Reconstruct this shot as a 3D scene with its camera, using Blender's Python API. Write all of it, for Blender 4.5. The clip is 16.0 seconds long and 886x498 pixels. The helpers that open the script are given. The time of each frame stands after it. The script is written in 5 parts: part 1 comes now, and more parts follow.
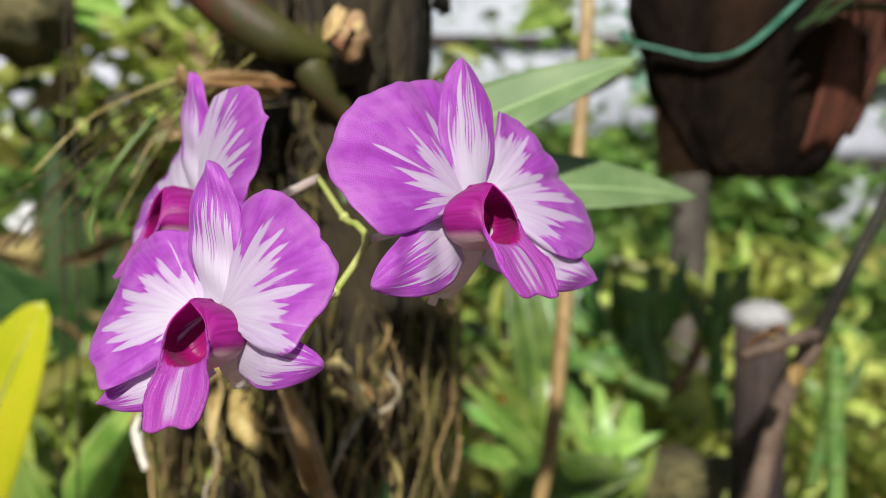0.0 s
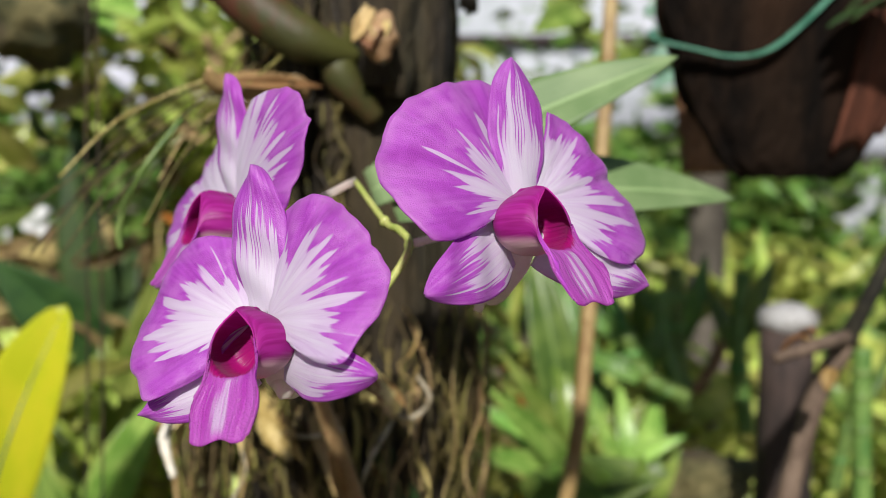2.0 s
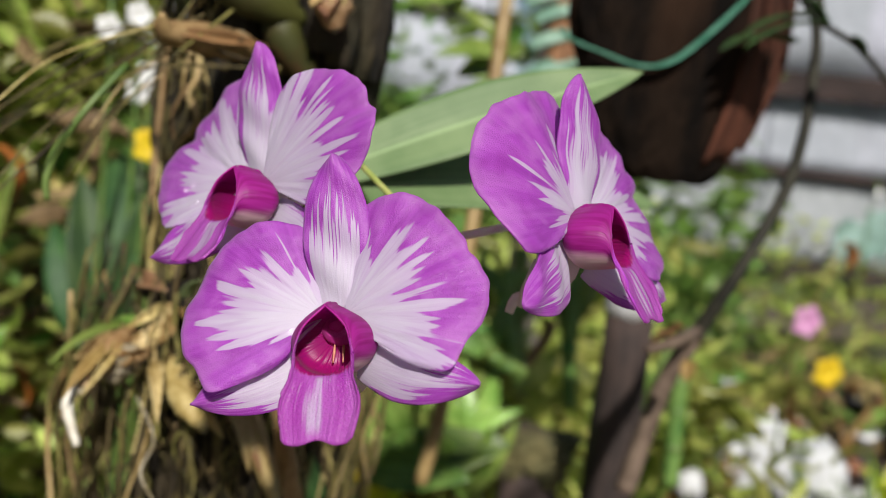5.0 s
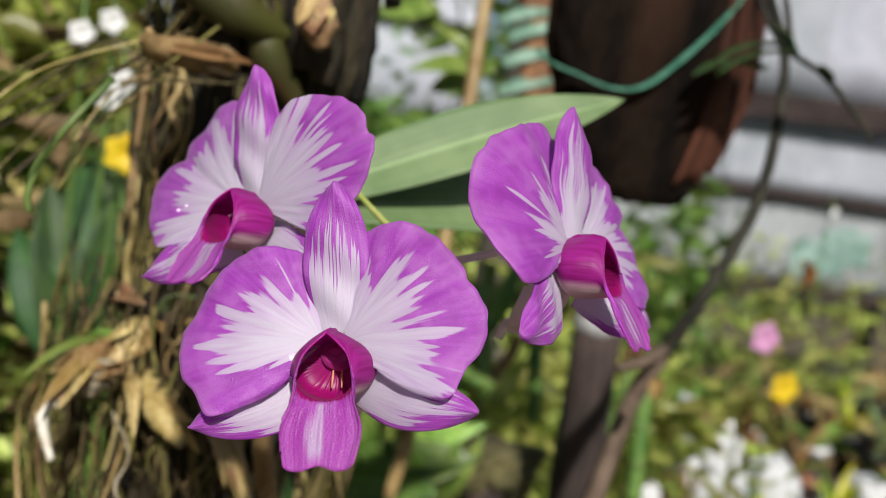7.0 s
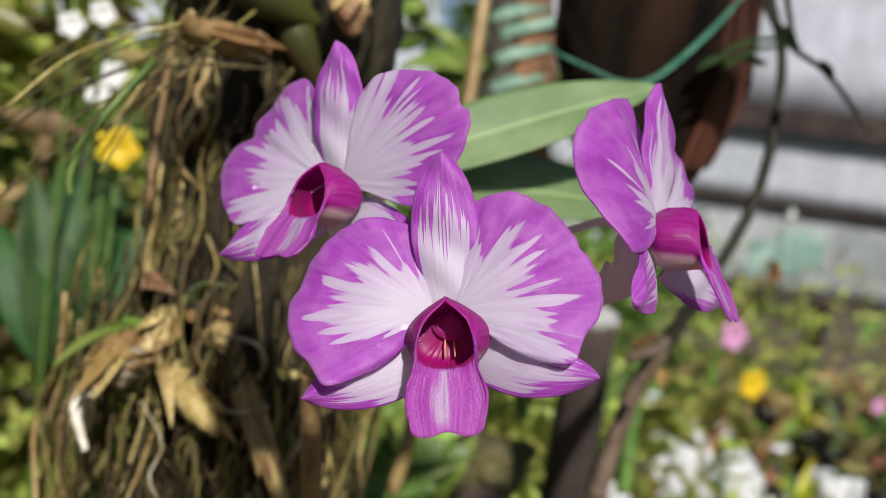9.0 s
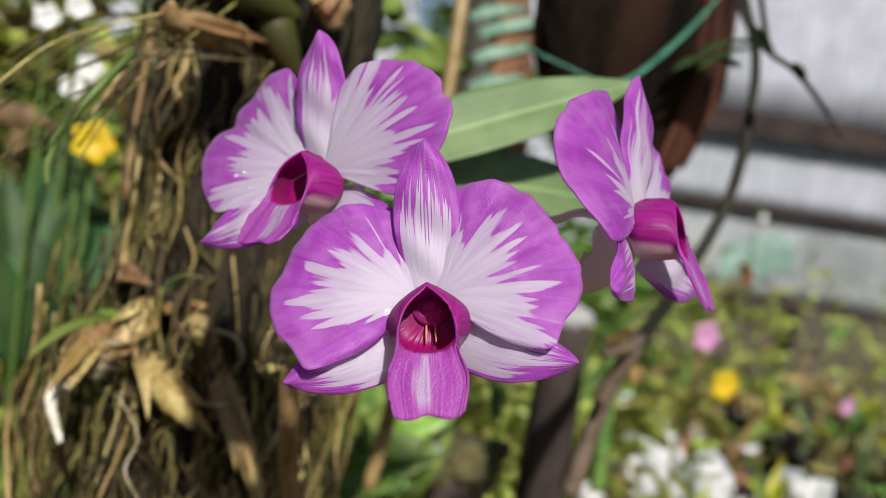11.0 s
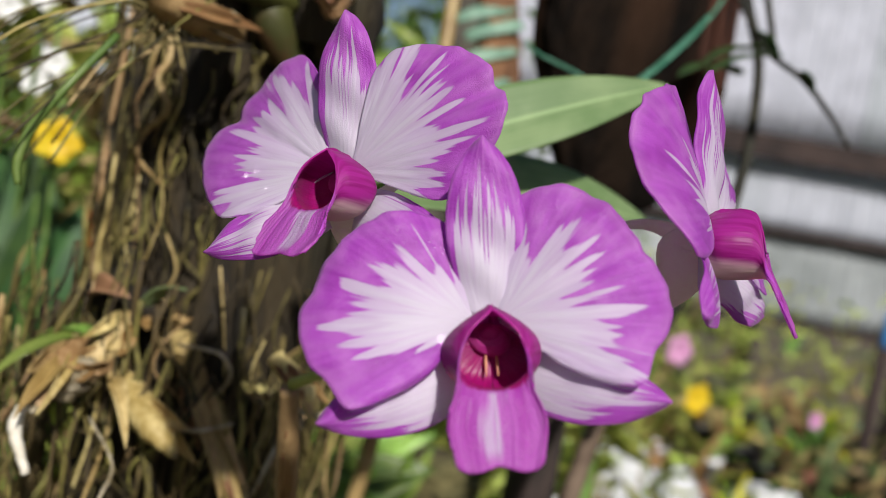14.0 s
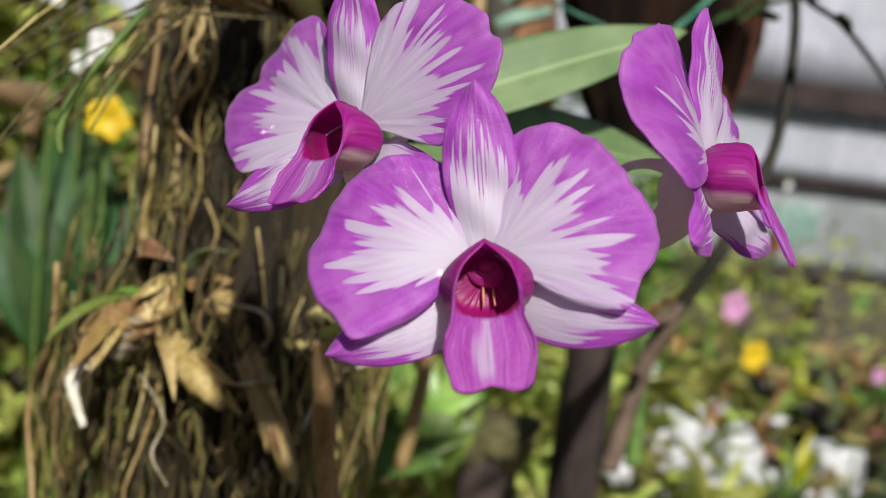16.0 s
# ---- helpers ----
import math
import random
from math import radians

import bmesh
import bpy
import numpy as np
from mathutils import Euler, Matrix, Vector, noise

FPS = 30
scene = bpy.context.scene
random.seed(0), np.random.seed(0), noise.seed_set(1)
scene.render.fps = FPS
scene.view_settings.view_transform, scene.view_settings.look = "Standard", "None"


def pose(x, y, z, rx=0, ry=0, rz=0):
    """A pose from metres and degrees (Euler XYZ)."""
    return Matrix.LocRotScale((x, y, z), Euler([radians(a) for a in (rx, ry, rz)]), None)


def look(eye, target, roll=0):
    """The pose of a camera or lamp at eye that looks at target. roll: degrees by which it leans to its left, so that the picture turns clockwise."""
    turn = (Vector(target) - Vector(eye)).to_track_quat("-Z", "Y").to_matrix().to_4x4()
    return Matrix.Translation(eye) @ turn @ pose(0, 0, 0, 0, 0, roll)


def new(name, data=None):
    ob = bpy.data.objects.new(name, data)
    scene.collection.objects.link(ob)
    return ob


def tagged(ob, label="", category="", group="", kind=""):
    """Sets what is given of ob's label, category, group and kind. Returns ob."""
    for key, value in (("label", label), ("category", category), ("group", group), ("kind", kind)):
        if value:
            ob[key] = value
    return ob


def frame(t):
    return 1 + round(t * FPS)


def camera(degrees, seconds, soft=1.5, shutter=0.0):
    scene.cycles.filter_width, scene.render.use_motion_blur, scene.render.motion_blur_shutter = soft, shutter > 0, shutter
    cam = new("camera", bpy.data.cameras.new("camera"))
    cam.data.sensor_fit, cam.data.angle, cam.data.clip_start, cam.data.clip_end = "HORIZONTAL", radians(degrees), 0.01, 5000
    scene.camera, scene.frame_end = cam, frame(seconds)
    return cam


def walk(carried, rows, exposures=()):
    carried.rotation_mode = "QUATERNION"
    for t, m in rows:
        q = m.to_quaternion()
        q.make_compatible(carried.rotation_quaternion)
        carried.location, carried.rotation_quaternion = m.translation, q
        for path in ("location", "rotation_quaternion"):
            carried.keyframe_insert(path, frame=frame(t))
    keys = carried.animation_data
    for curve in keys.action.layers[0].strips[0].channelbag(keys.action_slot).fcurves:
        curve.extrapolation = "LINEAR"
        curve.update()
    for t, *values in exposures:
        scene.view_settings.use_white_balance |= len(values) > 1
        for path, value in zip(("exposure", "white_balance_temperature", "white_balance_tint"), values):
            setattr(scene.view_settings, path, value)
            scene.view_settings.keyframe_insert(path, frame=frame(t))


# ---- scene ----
cam = camera(52.5, 16.0, soft=0.7)
PATH = [
    (0, (-0.0002, 0.0048, 1.4016), (0.0072, 1.9967, 1.2214), 0.32),
    (0.5, (-0.0090, 0.0058, 1.4080), (0.0189, 1.9969, 1.2208), 0.57),
    (1, (-0.0280, -0.0019, 1.4118), (0.1009, 1.9852, 1.2250), 1.09),
    (1.5, (-0.0275, 0.0025, 1.4063), (0.0475, 1.9924, 1.2201), 0.71),
    (2, (-0.0108, 0.0118, 1.4023), (-0.0217, 2.0036, 1.2226), 0.06),
    (2.5, (-0.0448, 0.0249, 1.4005), (-0.0026, 2.0143, 1.1991), 1.00),
    (3, (-0.0640, 0.0231, 1.4018), (0.1137, 2.0004, 1.1595), 3.37),
    (3.5, (-0.0543, 0.0179, 1.3994), (0.1821, 1.9896, 1.1615), 4.46),
    (4, (-0.0462, 0.0190, 1.4054), (0.2446, 1.9822, 1.1584), 5.14),
    (4.5, (-0.0772, 0.0214, 1.4085), (0.3429, 1.9612, 1.1624), 6.28),
    (5, (-0.0829, 0.0183, 1.4105), (0.3871, 1.9462, 1.1611), 6.74),
    (5.2, (-0.0772, 0.0151, 1.4102), (0.3918, 1.9439, 1.1663), 6.90),
    (7.3, (-0.1011, 0.0172, 1.4148), (0.4613, 1.9240, 1.1967), 8.08),
    (7.5, (-0.1084, 0.0153, 1.4128), (0.4608, 1.9198, 1.1916), 7.91),
    (8, (-0.1379, 0.0152, 1.4044), (0.5382, 1.8856, 1.1931), 8.71),
    (8.5, (-0.1441, 0.0209, 1.4041), (0.5594, 1.8830, 1.2090), 9.13),
    (9, (-0.1289, 0.0258, 1.4009), (0.5240, 1.9063, 1.2079), 8.25),
    (11.3, (-0.1319, 0.0237, 1.3955), (0.5996, 1.8766, 1.2184), 9.15),
    (11.5, (-0.1388, 0.0277, 1.3924), (0.6298, 1.8650, 1.2095), 9.63),
    (12, (-0.1421, 0.0341, 1.3903), (0.6698, 1.8526, 1.2060), 10.27),
    (12.5, (-0.1294, 0.0404, 1.3912), (0.6267, 1.8834, 1.2141), 9.75),
    (13, (-0.1271, 0.0458, 1.3954), (0.6193, 1.8942, 1.2327), 9.65),
    (13.5, (-0.1365, 0.0600, 1.3940), (0.6694, 1.8835, 1.2345), 9.81),
    (14, (-0.1388, 0.0632, 1.3921), (0.6487, 1.8959, 1.2457), 9.72),
    (14.5, (-0.1211, 0.0653, 1.3938), (0.6395, 1.9080, 1.2329), 9.35),
    (15, (-0.1400, 0.0482, 1.3933), (0.6834, 1.8637, 1.2321), 9.42),
    (15.5, (-0.1552, 0.0436, 1.3880), (0.6955, 1.8448, 1.2095), 9.42),
    (16, (-0.1303, 0.0477, 1.3884), (0.5450, 1.9159, 1.1566), 7.38),
]
walk(cam, [(t, look(eye, target, roll)) for t, eye, target, roll in PATH],
     [(0, 0.31), (3, 0.20), (5, 0.09), (9, 0.06), (16, 0.07)])
cam.data.dof.use_dof = True
cam.data.dof.focus_distance = 0.218
cam.data.dof.aperture_fstop = 10.0

# ---- sky and sun ----
SUN_EL, SUN_AZ = 38.0, 186.0
world = bpy.data.worlds.new("sky")
scene.world = world
world.use_nodes = True
wt = world.node_tree
sky = wt.nodes.new("ShaderNodeTexSky")
sky.sky_type, sky.sun_disc = "NISHITA", False
sky.sun_elevation, sky.sun_rotation = radians(SUN_EL), radians(SUN_AZ)
back = wt.nodes["Background"]
back.inputs["Strength"].default_value = 0.056
wt.links.new(sky.outputs["Color"], back.inputs["Color"])
sun = new("sun", bpy.data.lights.new("sun", "SUN"))
sun.data.energy, sun.data.angle, sun.data.color = 5.25, radians(2), (1.0, 0.955, 0.90)
a, e = radians(SUN_AZ), radians(SUN_EL)
sun.matrix_world = look((0, 0, 8), Vector((0, 0, 8)) - Vector((math.sin(a) * math.cos(e), math.cos(a) * math.cos(e), math.sin(e))))


# ---- materials ----
class Nodes:
    """A small wrapper to write node materials as expressions."""

    def __init__(self, name):
        self.mat = bpy.data.materials.new(name)
        self.mat.use_nodes = True
        self.t = self.mat.node_tree
        self.t.nodes.clear()

    def put(self, socket, value):
        if isinstance(value, bpy.types.NodeSocket):
            self.t.links.new(value, socket)
        elif isinstance(value, (tuple, list)) and len(value) == 3 and socket.type == "RGBA":
            socket.default_value = (*value, 1)
        else:
            socket.default_value = value

    def math(self, op, a, b=0.0, c=0.0):
        n = self.t.nodes.new("ShaderNodeMath")
        n.operation = op
        for s, v in zip(n.inputs, (a, b, c)):
            self.put(s, v)
        return n.outputs[0]

    def step(self, v, lo, hi):
        n = self.t.nodes.new("ShaderNodeMapRange")
        n.interpolation_type = "SMOOTHSTEP"
        for k, x in (("Value", v), ("From Min", lo), ("From Max", hi)):
            self.put(n.inputs[k], x)
        return n.outputs[0]

    def xyz(self, x, y, z=0.0):
        n = self.t.nodes.new("ShaderNodeCombineXYZ")
        for s, v in zip(n.inputs, (x, y, z)):
            self.put(s, v)
        return n.outputs[0]

    def coord(self, kind="Object"):
        return self.t.nodes.new("ShaderNodeTexCoord").outputs[kind]

    def split(self, v):
        n = self.t.nodes.new("ShaderNodeSeparateXYZ")
        self.put(n.inputs[0], v)
        return n.outputs

    def scaled(self, v, s):
        n = self.t.nodes.new("ShaderNodeMapping")
        self.put(n.inputs["Vector"], v)
        n.inputs["Scale"].default_value = s
        return n.outputs[0]

    def noise(self, v, scale=1.0, detail=2.0, rough=0.5):
        n = self.t.nodes.new("ShaderNodeTexNoise")
        self.put(n.inputs["Vector"], v)
        n.inputs["Scale"].default_value, n.inputs["Detail"].default_value, n.inputs["Roughness"].default_value = scale, detail, rough
        return n.outputs["Fac"]

    def mix(self, f, a, b):
        n = self.t.nodes.new("ShaderNodeMix")
        n.data_type = "RGBA"
        self.put(n.inputs["Factor"], f), self.put(n.inputs[6], a), self.put(n.inputs[7], b)
        return n.outputs[2]

    def ramp(self, f, *stops):
        n = self.t.nodes.new("ShaderNodeValToRGB")
        self.put(n.inputs[0], f)
        el = n.color_ramp.elements
        while len(el) < len(stops):
            el.new(0.5)
        for k, (p, c) in zip(el, stops):
            k.position, k.color = p, (*c, 1)
        return n.outputs["Color"]

    def random(self, island=False):
        if island:
            return self.t.nodes.new("ShaderNodeNewGeometry").outputs["Random Per Island"]
        return self.t.nodes.new("ShaderNodeObjectInfo").outputs["Random"]

    def bump(self, h, strength, dist):
        n = self.t.nodes.new("ShaderNodeBump")
        n.inputs["Strength"].default_value, n.inputs["Distance"].default_value = strength, dist
        self.put(n.inputs["Height"], h)
        return n.outputs[0]

    def finish(self, color, rough=0.6, normal=None, thin=0.0, spec=0.5, sheen=0.0, metal=0.0, thin_color=None, trans=0.0, coat=0.0):
        p = self.t.nodes.new("ShaderNodeBsdfPrincipled")
        self.put(p.inputs["Base Color"], color), self.put(p.inputs["Roughness"], rough)
        p.inputs["Specular IOR Level"].default_value, p.inputs["Metallic"].default_value = spec, metal
        p.inputs["Sheen Weight"].default_value, p.inputs["Transmission Weight"].default_value = sheen, trans
        p.inputs["Coat Weight"].default_value = coat
        if normal:
            self.put(p.inputs["Normal"], normal)
        out = self.t.nodes.new("ShaderNodeOutputMaterial")
        last = p.outputs[0]
        if thin:
            tr = self.t.nodes.new("ShaderNodeBsdfTranslucent")
            self.put(tr.inputs["Color"], thin_color if thin_color else color)
            if normal:
                self.put(tr.inputs["Normal"], normal)
            m = self.t.nodes.new("ShaderNodeMixShader")
            m.inputs[0].default_value = thin
            self.t.links.new(last, m.inputs[1]), self.t.links.new(tr.outputs[0], m.inputs[2])
            last = m.outputs[0]
        self.t.links.new(last, out.inputs["Surface"])
        return self.mat


PURPLE, PURPLE2, WHITE, PINK = (0.55, 0.085, 0.64), (0.45, 0.048, 0.54), (0.76, 0.695, 0.81), (0.65, 0.45, 0.72)
CRIMSON = (0.46, 0.006, 0.21)


def tepal(name, seed, edge=0.56, side=0.0, wedge=None, lines=0.0, bottom=0.0, gap=0.5, slope=0.0):
    """White at the base, breaking into purple in feathered streaks along the veins. edge: where purple begins, base to rim;
    side: purple along both margins; wedge: (place across, width, push) of a white wedge; lines: dark middle veins; bottom: purple on the lower margin."""
    n = Nodes(name)
    u, v, _ = n.split(n.coord("UV"))
    s = n.math("ABSOLUTE", n.math("MULTIPLY_ADD", u, 2.0, -1.0))
    fine = n.noise(n.xyz(n.math("MULTIPLY", u, 34.0), n.math("MULTIPLY", v, 1.6), seed), 1.0, 2.5)
    mid = n.noise(n.xyz(n.math("MULTIPLY", u, 13.0), n.math("MULTIPLY", v, 1.5), seed + 7), 1.0, 1.0)
    low = n.noise(n.xyz(n.math("MULTIPLY", u, 4.0), n.math("MULTIPLY", v, 1.0), seed + 3), 1.0, 0.0)
    spike = n.noise(n.xyz(n.math("MULTIPLY", u, 15.0), n.math("MULTIPLY", v, 0.6), seed + 15), 1.0, 1.0)
    spike = n.math("ABSOLUTE", n.math("MULTIPLY_ADD", spike, 4.0, -2.0))
    f = n.math("MULTIPLY_ADD", n.math("SUBTRACT", fine, 0.5), 0.42, v)
    f = n.math("MULTIPLY_ADD", n.math("SUBTRACT", mid, 0.5), 0.80, f)
    f = n.math("MULTIPLY_ADD", n.math("SUBTRACT", spike, 0.45), -0.30, f)
    f = n.math("MULTIPLY_ADD", n.math("SUBTRACT", low, 0.5), gap, f)
    f = n.math("MULTIPLY_ADD", n.math("POWER", s, 3.0), side, f)
    if wedge:
        d = n.math("DIVIDE", n.math("SUBTRACT", u, wedge[0]), wedge[1])
        g = n.math("POWER", 2.718, n.math("MULTIPLY", n.math("MULTIPLY", d, d), -1.0))
        f = n.math("MULTIPLY_ADD", g, -wedge[2], f)
    if bottom:
        f = n.math("MULTIPLY_ADD", n.step(u, 0.30, 0.05), bottom, f)
    if slope:
        f = n.math("MULTIPLY_ADD", n.math("SUBTRACT", u, 0.5), -slope, f)
    mask = n.step(f, edge - 0.035, edge + 0.035)
    if lines:
        bend = n.math("MULTIPLY_ADD", n.noise(n.xyz(0.0, n.math("MULTIPLY", v, 3.0), seed + 21), 1.0, 1.0), 0.03, u)
        w = n.math("SINE", n.math("MULTIPLY", bend, 2 * math.pi * 19.0))
        w = n.math("MULTIPLY", n.step(w, 0.35, 0.75), n.step(s, 0.26, 0.20))
        w = n.math("MULTIPLY", w, n.math("MULTIPLY", n.step(n.math("MULTIPLY_ADD", s, -0.9, v), 0.20, 0.30), lines))
        mask = n.math("MAXIMUM", mask, w)
    vein = n.noise(n.xyz(n.math("MULTIPLY", u, 44.0), n.math("MULTIPLY", v, 2.4), seed + 11), 1.0, 1.0)
    spread = n.step(f, edge - 0.5, edge + 0.05)
    pale = n.mix(n.math("MULTIPLY", spread, 0.55), WHITE, PINK)
    pale = n.mix(n.math("MULTIPLY", n.math("MULTIPLY", n.step(vein, 0.50, 0.72), n.step(v, 0.1, 0.6)), 0.40), pale, (0.57, 0.38, 0.63))
    deep = n.mix(n.step(vein, 0.35, 0.75), PURPLE, PURPLE2)
    deep = n.mix(n.math("MULTIPLY", n.step(mid, 0.45, 0.75), 0.45), deep, (0.67, 0.23, 0.72))
    blotch = n.noise(n.xyz(n.math("MULTIPLY", u, 7.0), n.math("MULTIPLY", v, 4.5), seed + 31), 1.0, 3.0)
    deep = n.mix(n.math("MULTIPLY", n.step(blotch, 0.50, 0.68), 0.55), deep, (0.67, 0.23, 0.73))
    deep = n.mix(n.math("MULTIPLY", n.step(blotch, 0.48, 0.30), 0.55), deep, (0.41, 0.034, 0.47))
    deep = n.mix(n.math("MULTIPLY", n.step(v, 0.9, 1.0), 0.35), deep, (0.64, 0.26, 0.68))
    color = n.mix(mask, pale, deep)
    cells = n.noise(n.coord("Object"), 3600.0, 1.0)
    wrinkle = n.noise(n.xyz(n.math("MULTIPLY", u, 20.0), n.math("MULTIPLY", v, 6.0), seed), 1.0, 2.0)
    h = n.math("MULTIPLY_ADD", wrinkle, 0.5, n.math("MULTIPLY", cells, n.math("MULTIPLY_ADD", mask, 0.55, 0.15)))
    return n.finish(color, n.math("MULTIPLY_ADD", n.math("MULTIPLY", n.step(cells, 0.52, 0.66), mask), -0.30, 0.56), n.bump(h, 0.8, 0.0003), 0.56, 0.8, 0.2)


def lip_inside(name, seed):
    """Dark crimson throat, magenta margins, a purple tongue feathered with white."""
    n = Nodes(name)
    u, v, _ = n.split(n.coord("UV"))
    s = n.math("ABSOLUTE", n.math("MULTIPLY_ADD", u, 2.0, -1.0))
    fine = n.noise(n.xyz(n.math("MULTIPLY", u, 40.0), n.math("MULTIPLY", v, 2.0), seed), 1.0, 2.0)
    broad = n.noise(n.xyz(n.math("MULTIPLY", u, 12.0), n.math("MULTIPLY", v, 2.0), seed + 5), 1.0, 1.0)
    white = n.math("SUBTRACT", n.math("MULTIPLY_ADD", broad, 1.0, n.math("MULTIPLY", fine, 0.7)), n.math("MULTIPLY_ADD", s, 1.9, 0.66))
    white = n.math("MULTIPLY", n.step(white, 0.0, 0.14), n.math("MULTIPLY", n.step(v, 0.66, 0.78), n.step(v, 1.0, 0.95)))
    dark = n.step(n.math("MULTIPLY_ADD", n.math("SUBTRACT", fine, 0.5), 0.16, n.math("MULTIPLY_ADD", n.math("POWER", s, 3.0), 0.06, v)), 0.68, 0.60)
    tongue = n.mix(n.step(broad, 0.4, 0.7), (0.66, 0.17, 0.66), (0.55, 0.07, 0.54))
    throat = n.mix(n.step(fine, 0.4, 0.7), CRIMSON, (0.46, 0.008, 0.23))
    rim = n.math("MULTIPLY_ADD", n.step(v, 0.30, 0.56), 0.30, n.math("MULTIPLY_ADD", n.math("SUBTRACT", fine, 0.5), 0.35, s))
    throat = n.mix(n.step(rim, 0.66, 1.02), throat, (0.74, 0.04, 0.52))
    color = n.mix(dark, tongue, throat)
    color = n.mix(n.math("MULTIPLY", white, 0.85), color, WHITE)
    h = n.math("MULTIPLY_ADD", fine, 2.0, n.math("MULTIPLY", n.noise(n.coord("Object"), 2200.0, 1.0), n.math("MULTIPLY_ADD", n.step(v, 0.60, 0.72), 0.9, 0.1)))
    return n.finish(color, 0.36, n.bump(h, 0.9, 0.0003), 0.62, 0.5, 0.08)


def lip_outside(name):
    """Magenta lobes paling to cream at the foot."""
    n = Nodes(name)
    u, v, _ = n.split(n.coord("UV"))
    s = n.math("ABSOLUTE", n.math("MULTIPLY_ADD", u, 2.0, -1.0))
    fine = n.noise(n.xyz(n.math("MULTIPLY", u, 30.0), n.math("MULTIPLY", v, 2.5), 4.0), 1.0, 2.0)
    color = n.mix(n.step(fine, 0.35, 0.7), (0.42, 0.022, 0.30), (0.30, 0.008, 0.19))
    foot = n.step(n.math("MULTIPLY_ADD", n.math("SUBTRACT", fine, 0.5), 0.10, n.math("MULTIPLY_ADD", v, 0.18, s)), 0.44, 0.26)
    color = n.mix(foot, color, (0.84, 0.64, 0.62))
    color = n.mix(n.step(v, 0.6, 0.75), color, PURPLE)
    return n.finish(color, 0.45, n.bump(fine, 0.5, 0.0004), 0.46, 0.3, 0.05)


def plain(name, c1, c2, scale, rough=0.6, bump=0.3, dist=0.001, thin=0.0, spec=0.4, stretch=(1, 1, 1), island=False, vary=0.0, c3=None, detail=4.0, coat=0.0):
    """Two colours mixed by noise at two scales, with relief; vary: how much single pieces differ in lightness."""
    n = Nodes(name)
    v = n.scaled(n.coord("Object"), stretch)
    big, small = n.noise(v, scale, detail, 0.6), n.noise(v, scale * 6.3, 3.0, 0.6)
    color = n.mix(n.step(n.math("MULTIPLY_ADD", small, 0.5, big), 0.55, 0.95), c1, c2)
    if c3:
        color = n.mix(n.step(n.noise(v, scale * 0.37, 2.0), 0.55, 0.68), color, c3)
    if vary:
        r = n.random(island)
        h = n.t.nodes.new("ShaderNodeHueSaturation")
        n.put(h.inputs["Value"], n.math("MULTIPLY_ADD", r, 2 * vary, 1 - vary))
        n.put(h.inputs["Hue"], n.math("MULTIPLY_ADD", r, 0.06, 0.47))
        n.put(h.inputs["Color"], color)
        color = h.outputs[0]
    return n.finish(color, rough, n.bump(n.math("MULTIPLY_ADD", small, 0.5, big), bump, dist), thin, spec, coat=coat)


def leaf_material(name, c1, c2, thin=0.3, rough=0.38, vary=0.25, island=False, rib=0.5):
    """A leaf: fine lengthwise veins, paler midrib, patchy tone."""
    n = Nodes(name)
    u, v, _ = n.split(n.coord("UV"))
    s = n.math("ABSOLUTE", n.math("MULTIPLY_ADD", u, 2.0, -1.0))
    veins = n.noise(n.xyz(n.math("MULTIPLY", u, 46.0), n.math("MULTIPLY", v, 1.5)), 1.0, 2.0)
    patch = n.noise(n.coord("Object"), 38.0, 3.0)
    color = n.mix(n.step(n.math("MULTIPLY_ADD", veins, 0.5, patch), 0.55, 0.95), c1, c2)
    color = n.mix(n.math("MULTIPLY", n.step(s, 0.09, 0.02), rib), color, tuple(min(1, x * 1.8) for x in c2))
    r = n.random(island)
    h = n.t.nodes.new("ShaderNodeHueSaturation")
    n.put(h.inputs["Value"], n.math("MULTIPLY_ADD", r, 2 * vary, 1 - vary))
    n.put(h.inputs["Hue"], n.math("MULTIPLY_ADD", r, 0.05, 0.475))
    n.put(h.inputs["Color"], color)
    return n.finish(h.outputs[0], rough, n.bump(veins, 0.25, 0.0006), thin, 0.4)


SPUR = plain("cream_spur", (0.90, 0.84, 0.76), (0.88, 0.76, 0.72), 90, 0.45, 0.2, 0.0004, 0.7)
COLUMN = plain("column_pink", (0.50, 0.02, 0.26), (0.58, 0.06, 0.34), 300, 0.6, 0.2, 0.0003, 0.3)
CAP = plain("anther_cap", (0.40, 0.012, 0.20), (0.46, 0.02, 0.24), 400, 0.6, 0.2, 0.0003, 0.1)
CALLUS = plain("yellow_callus", (0.52, 0.26, 0.14), (0.44, 0.14, 0.12), 500, 0.4, 0.2, 0.0003)
STALK = plain("green_stalk", (0.28, 0.36, 0.07), (0.42, 0.44, 0.14), 160, 0.45, 0.2, 0.0004, 0.1)
LEAF_PALE = leaf_material("leaf_pale", (0.13, 0.19, 0.07), (0.22, 0.28, 0.125), 0.22, 0.55, 0.06)
LEAF = leaf_material("leaf_green", (0.06, 0.13, 0.025), (0.16, 0.26, 0.055), 0.32, 0.34, 0.3)
LEAF_BRIGHT = leaf_material("leaf_bright", (0.15, 0.27, 0.045), (0.34, 0.46, 0.11), 0.42, 0.26, 0.35)
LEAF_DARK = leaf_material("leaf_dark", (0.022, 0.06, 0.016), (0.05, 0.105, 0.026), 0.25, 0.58)
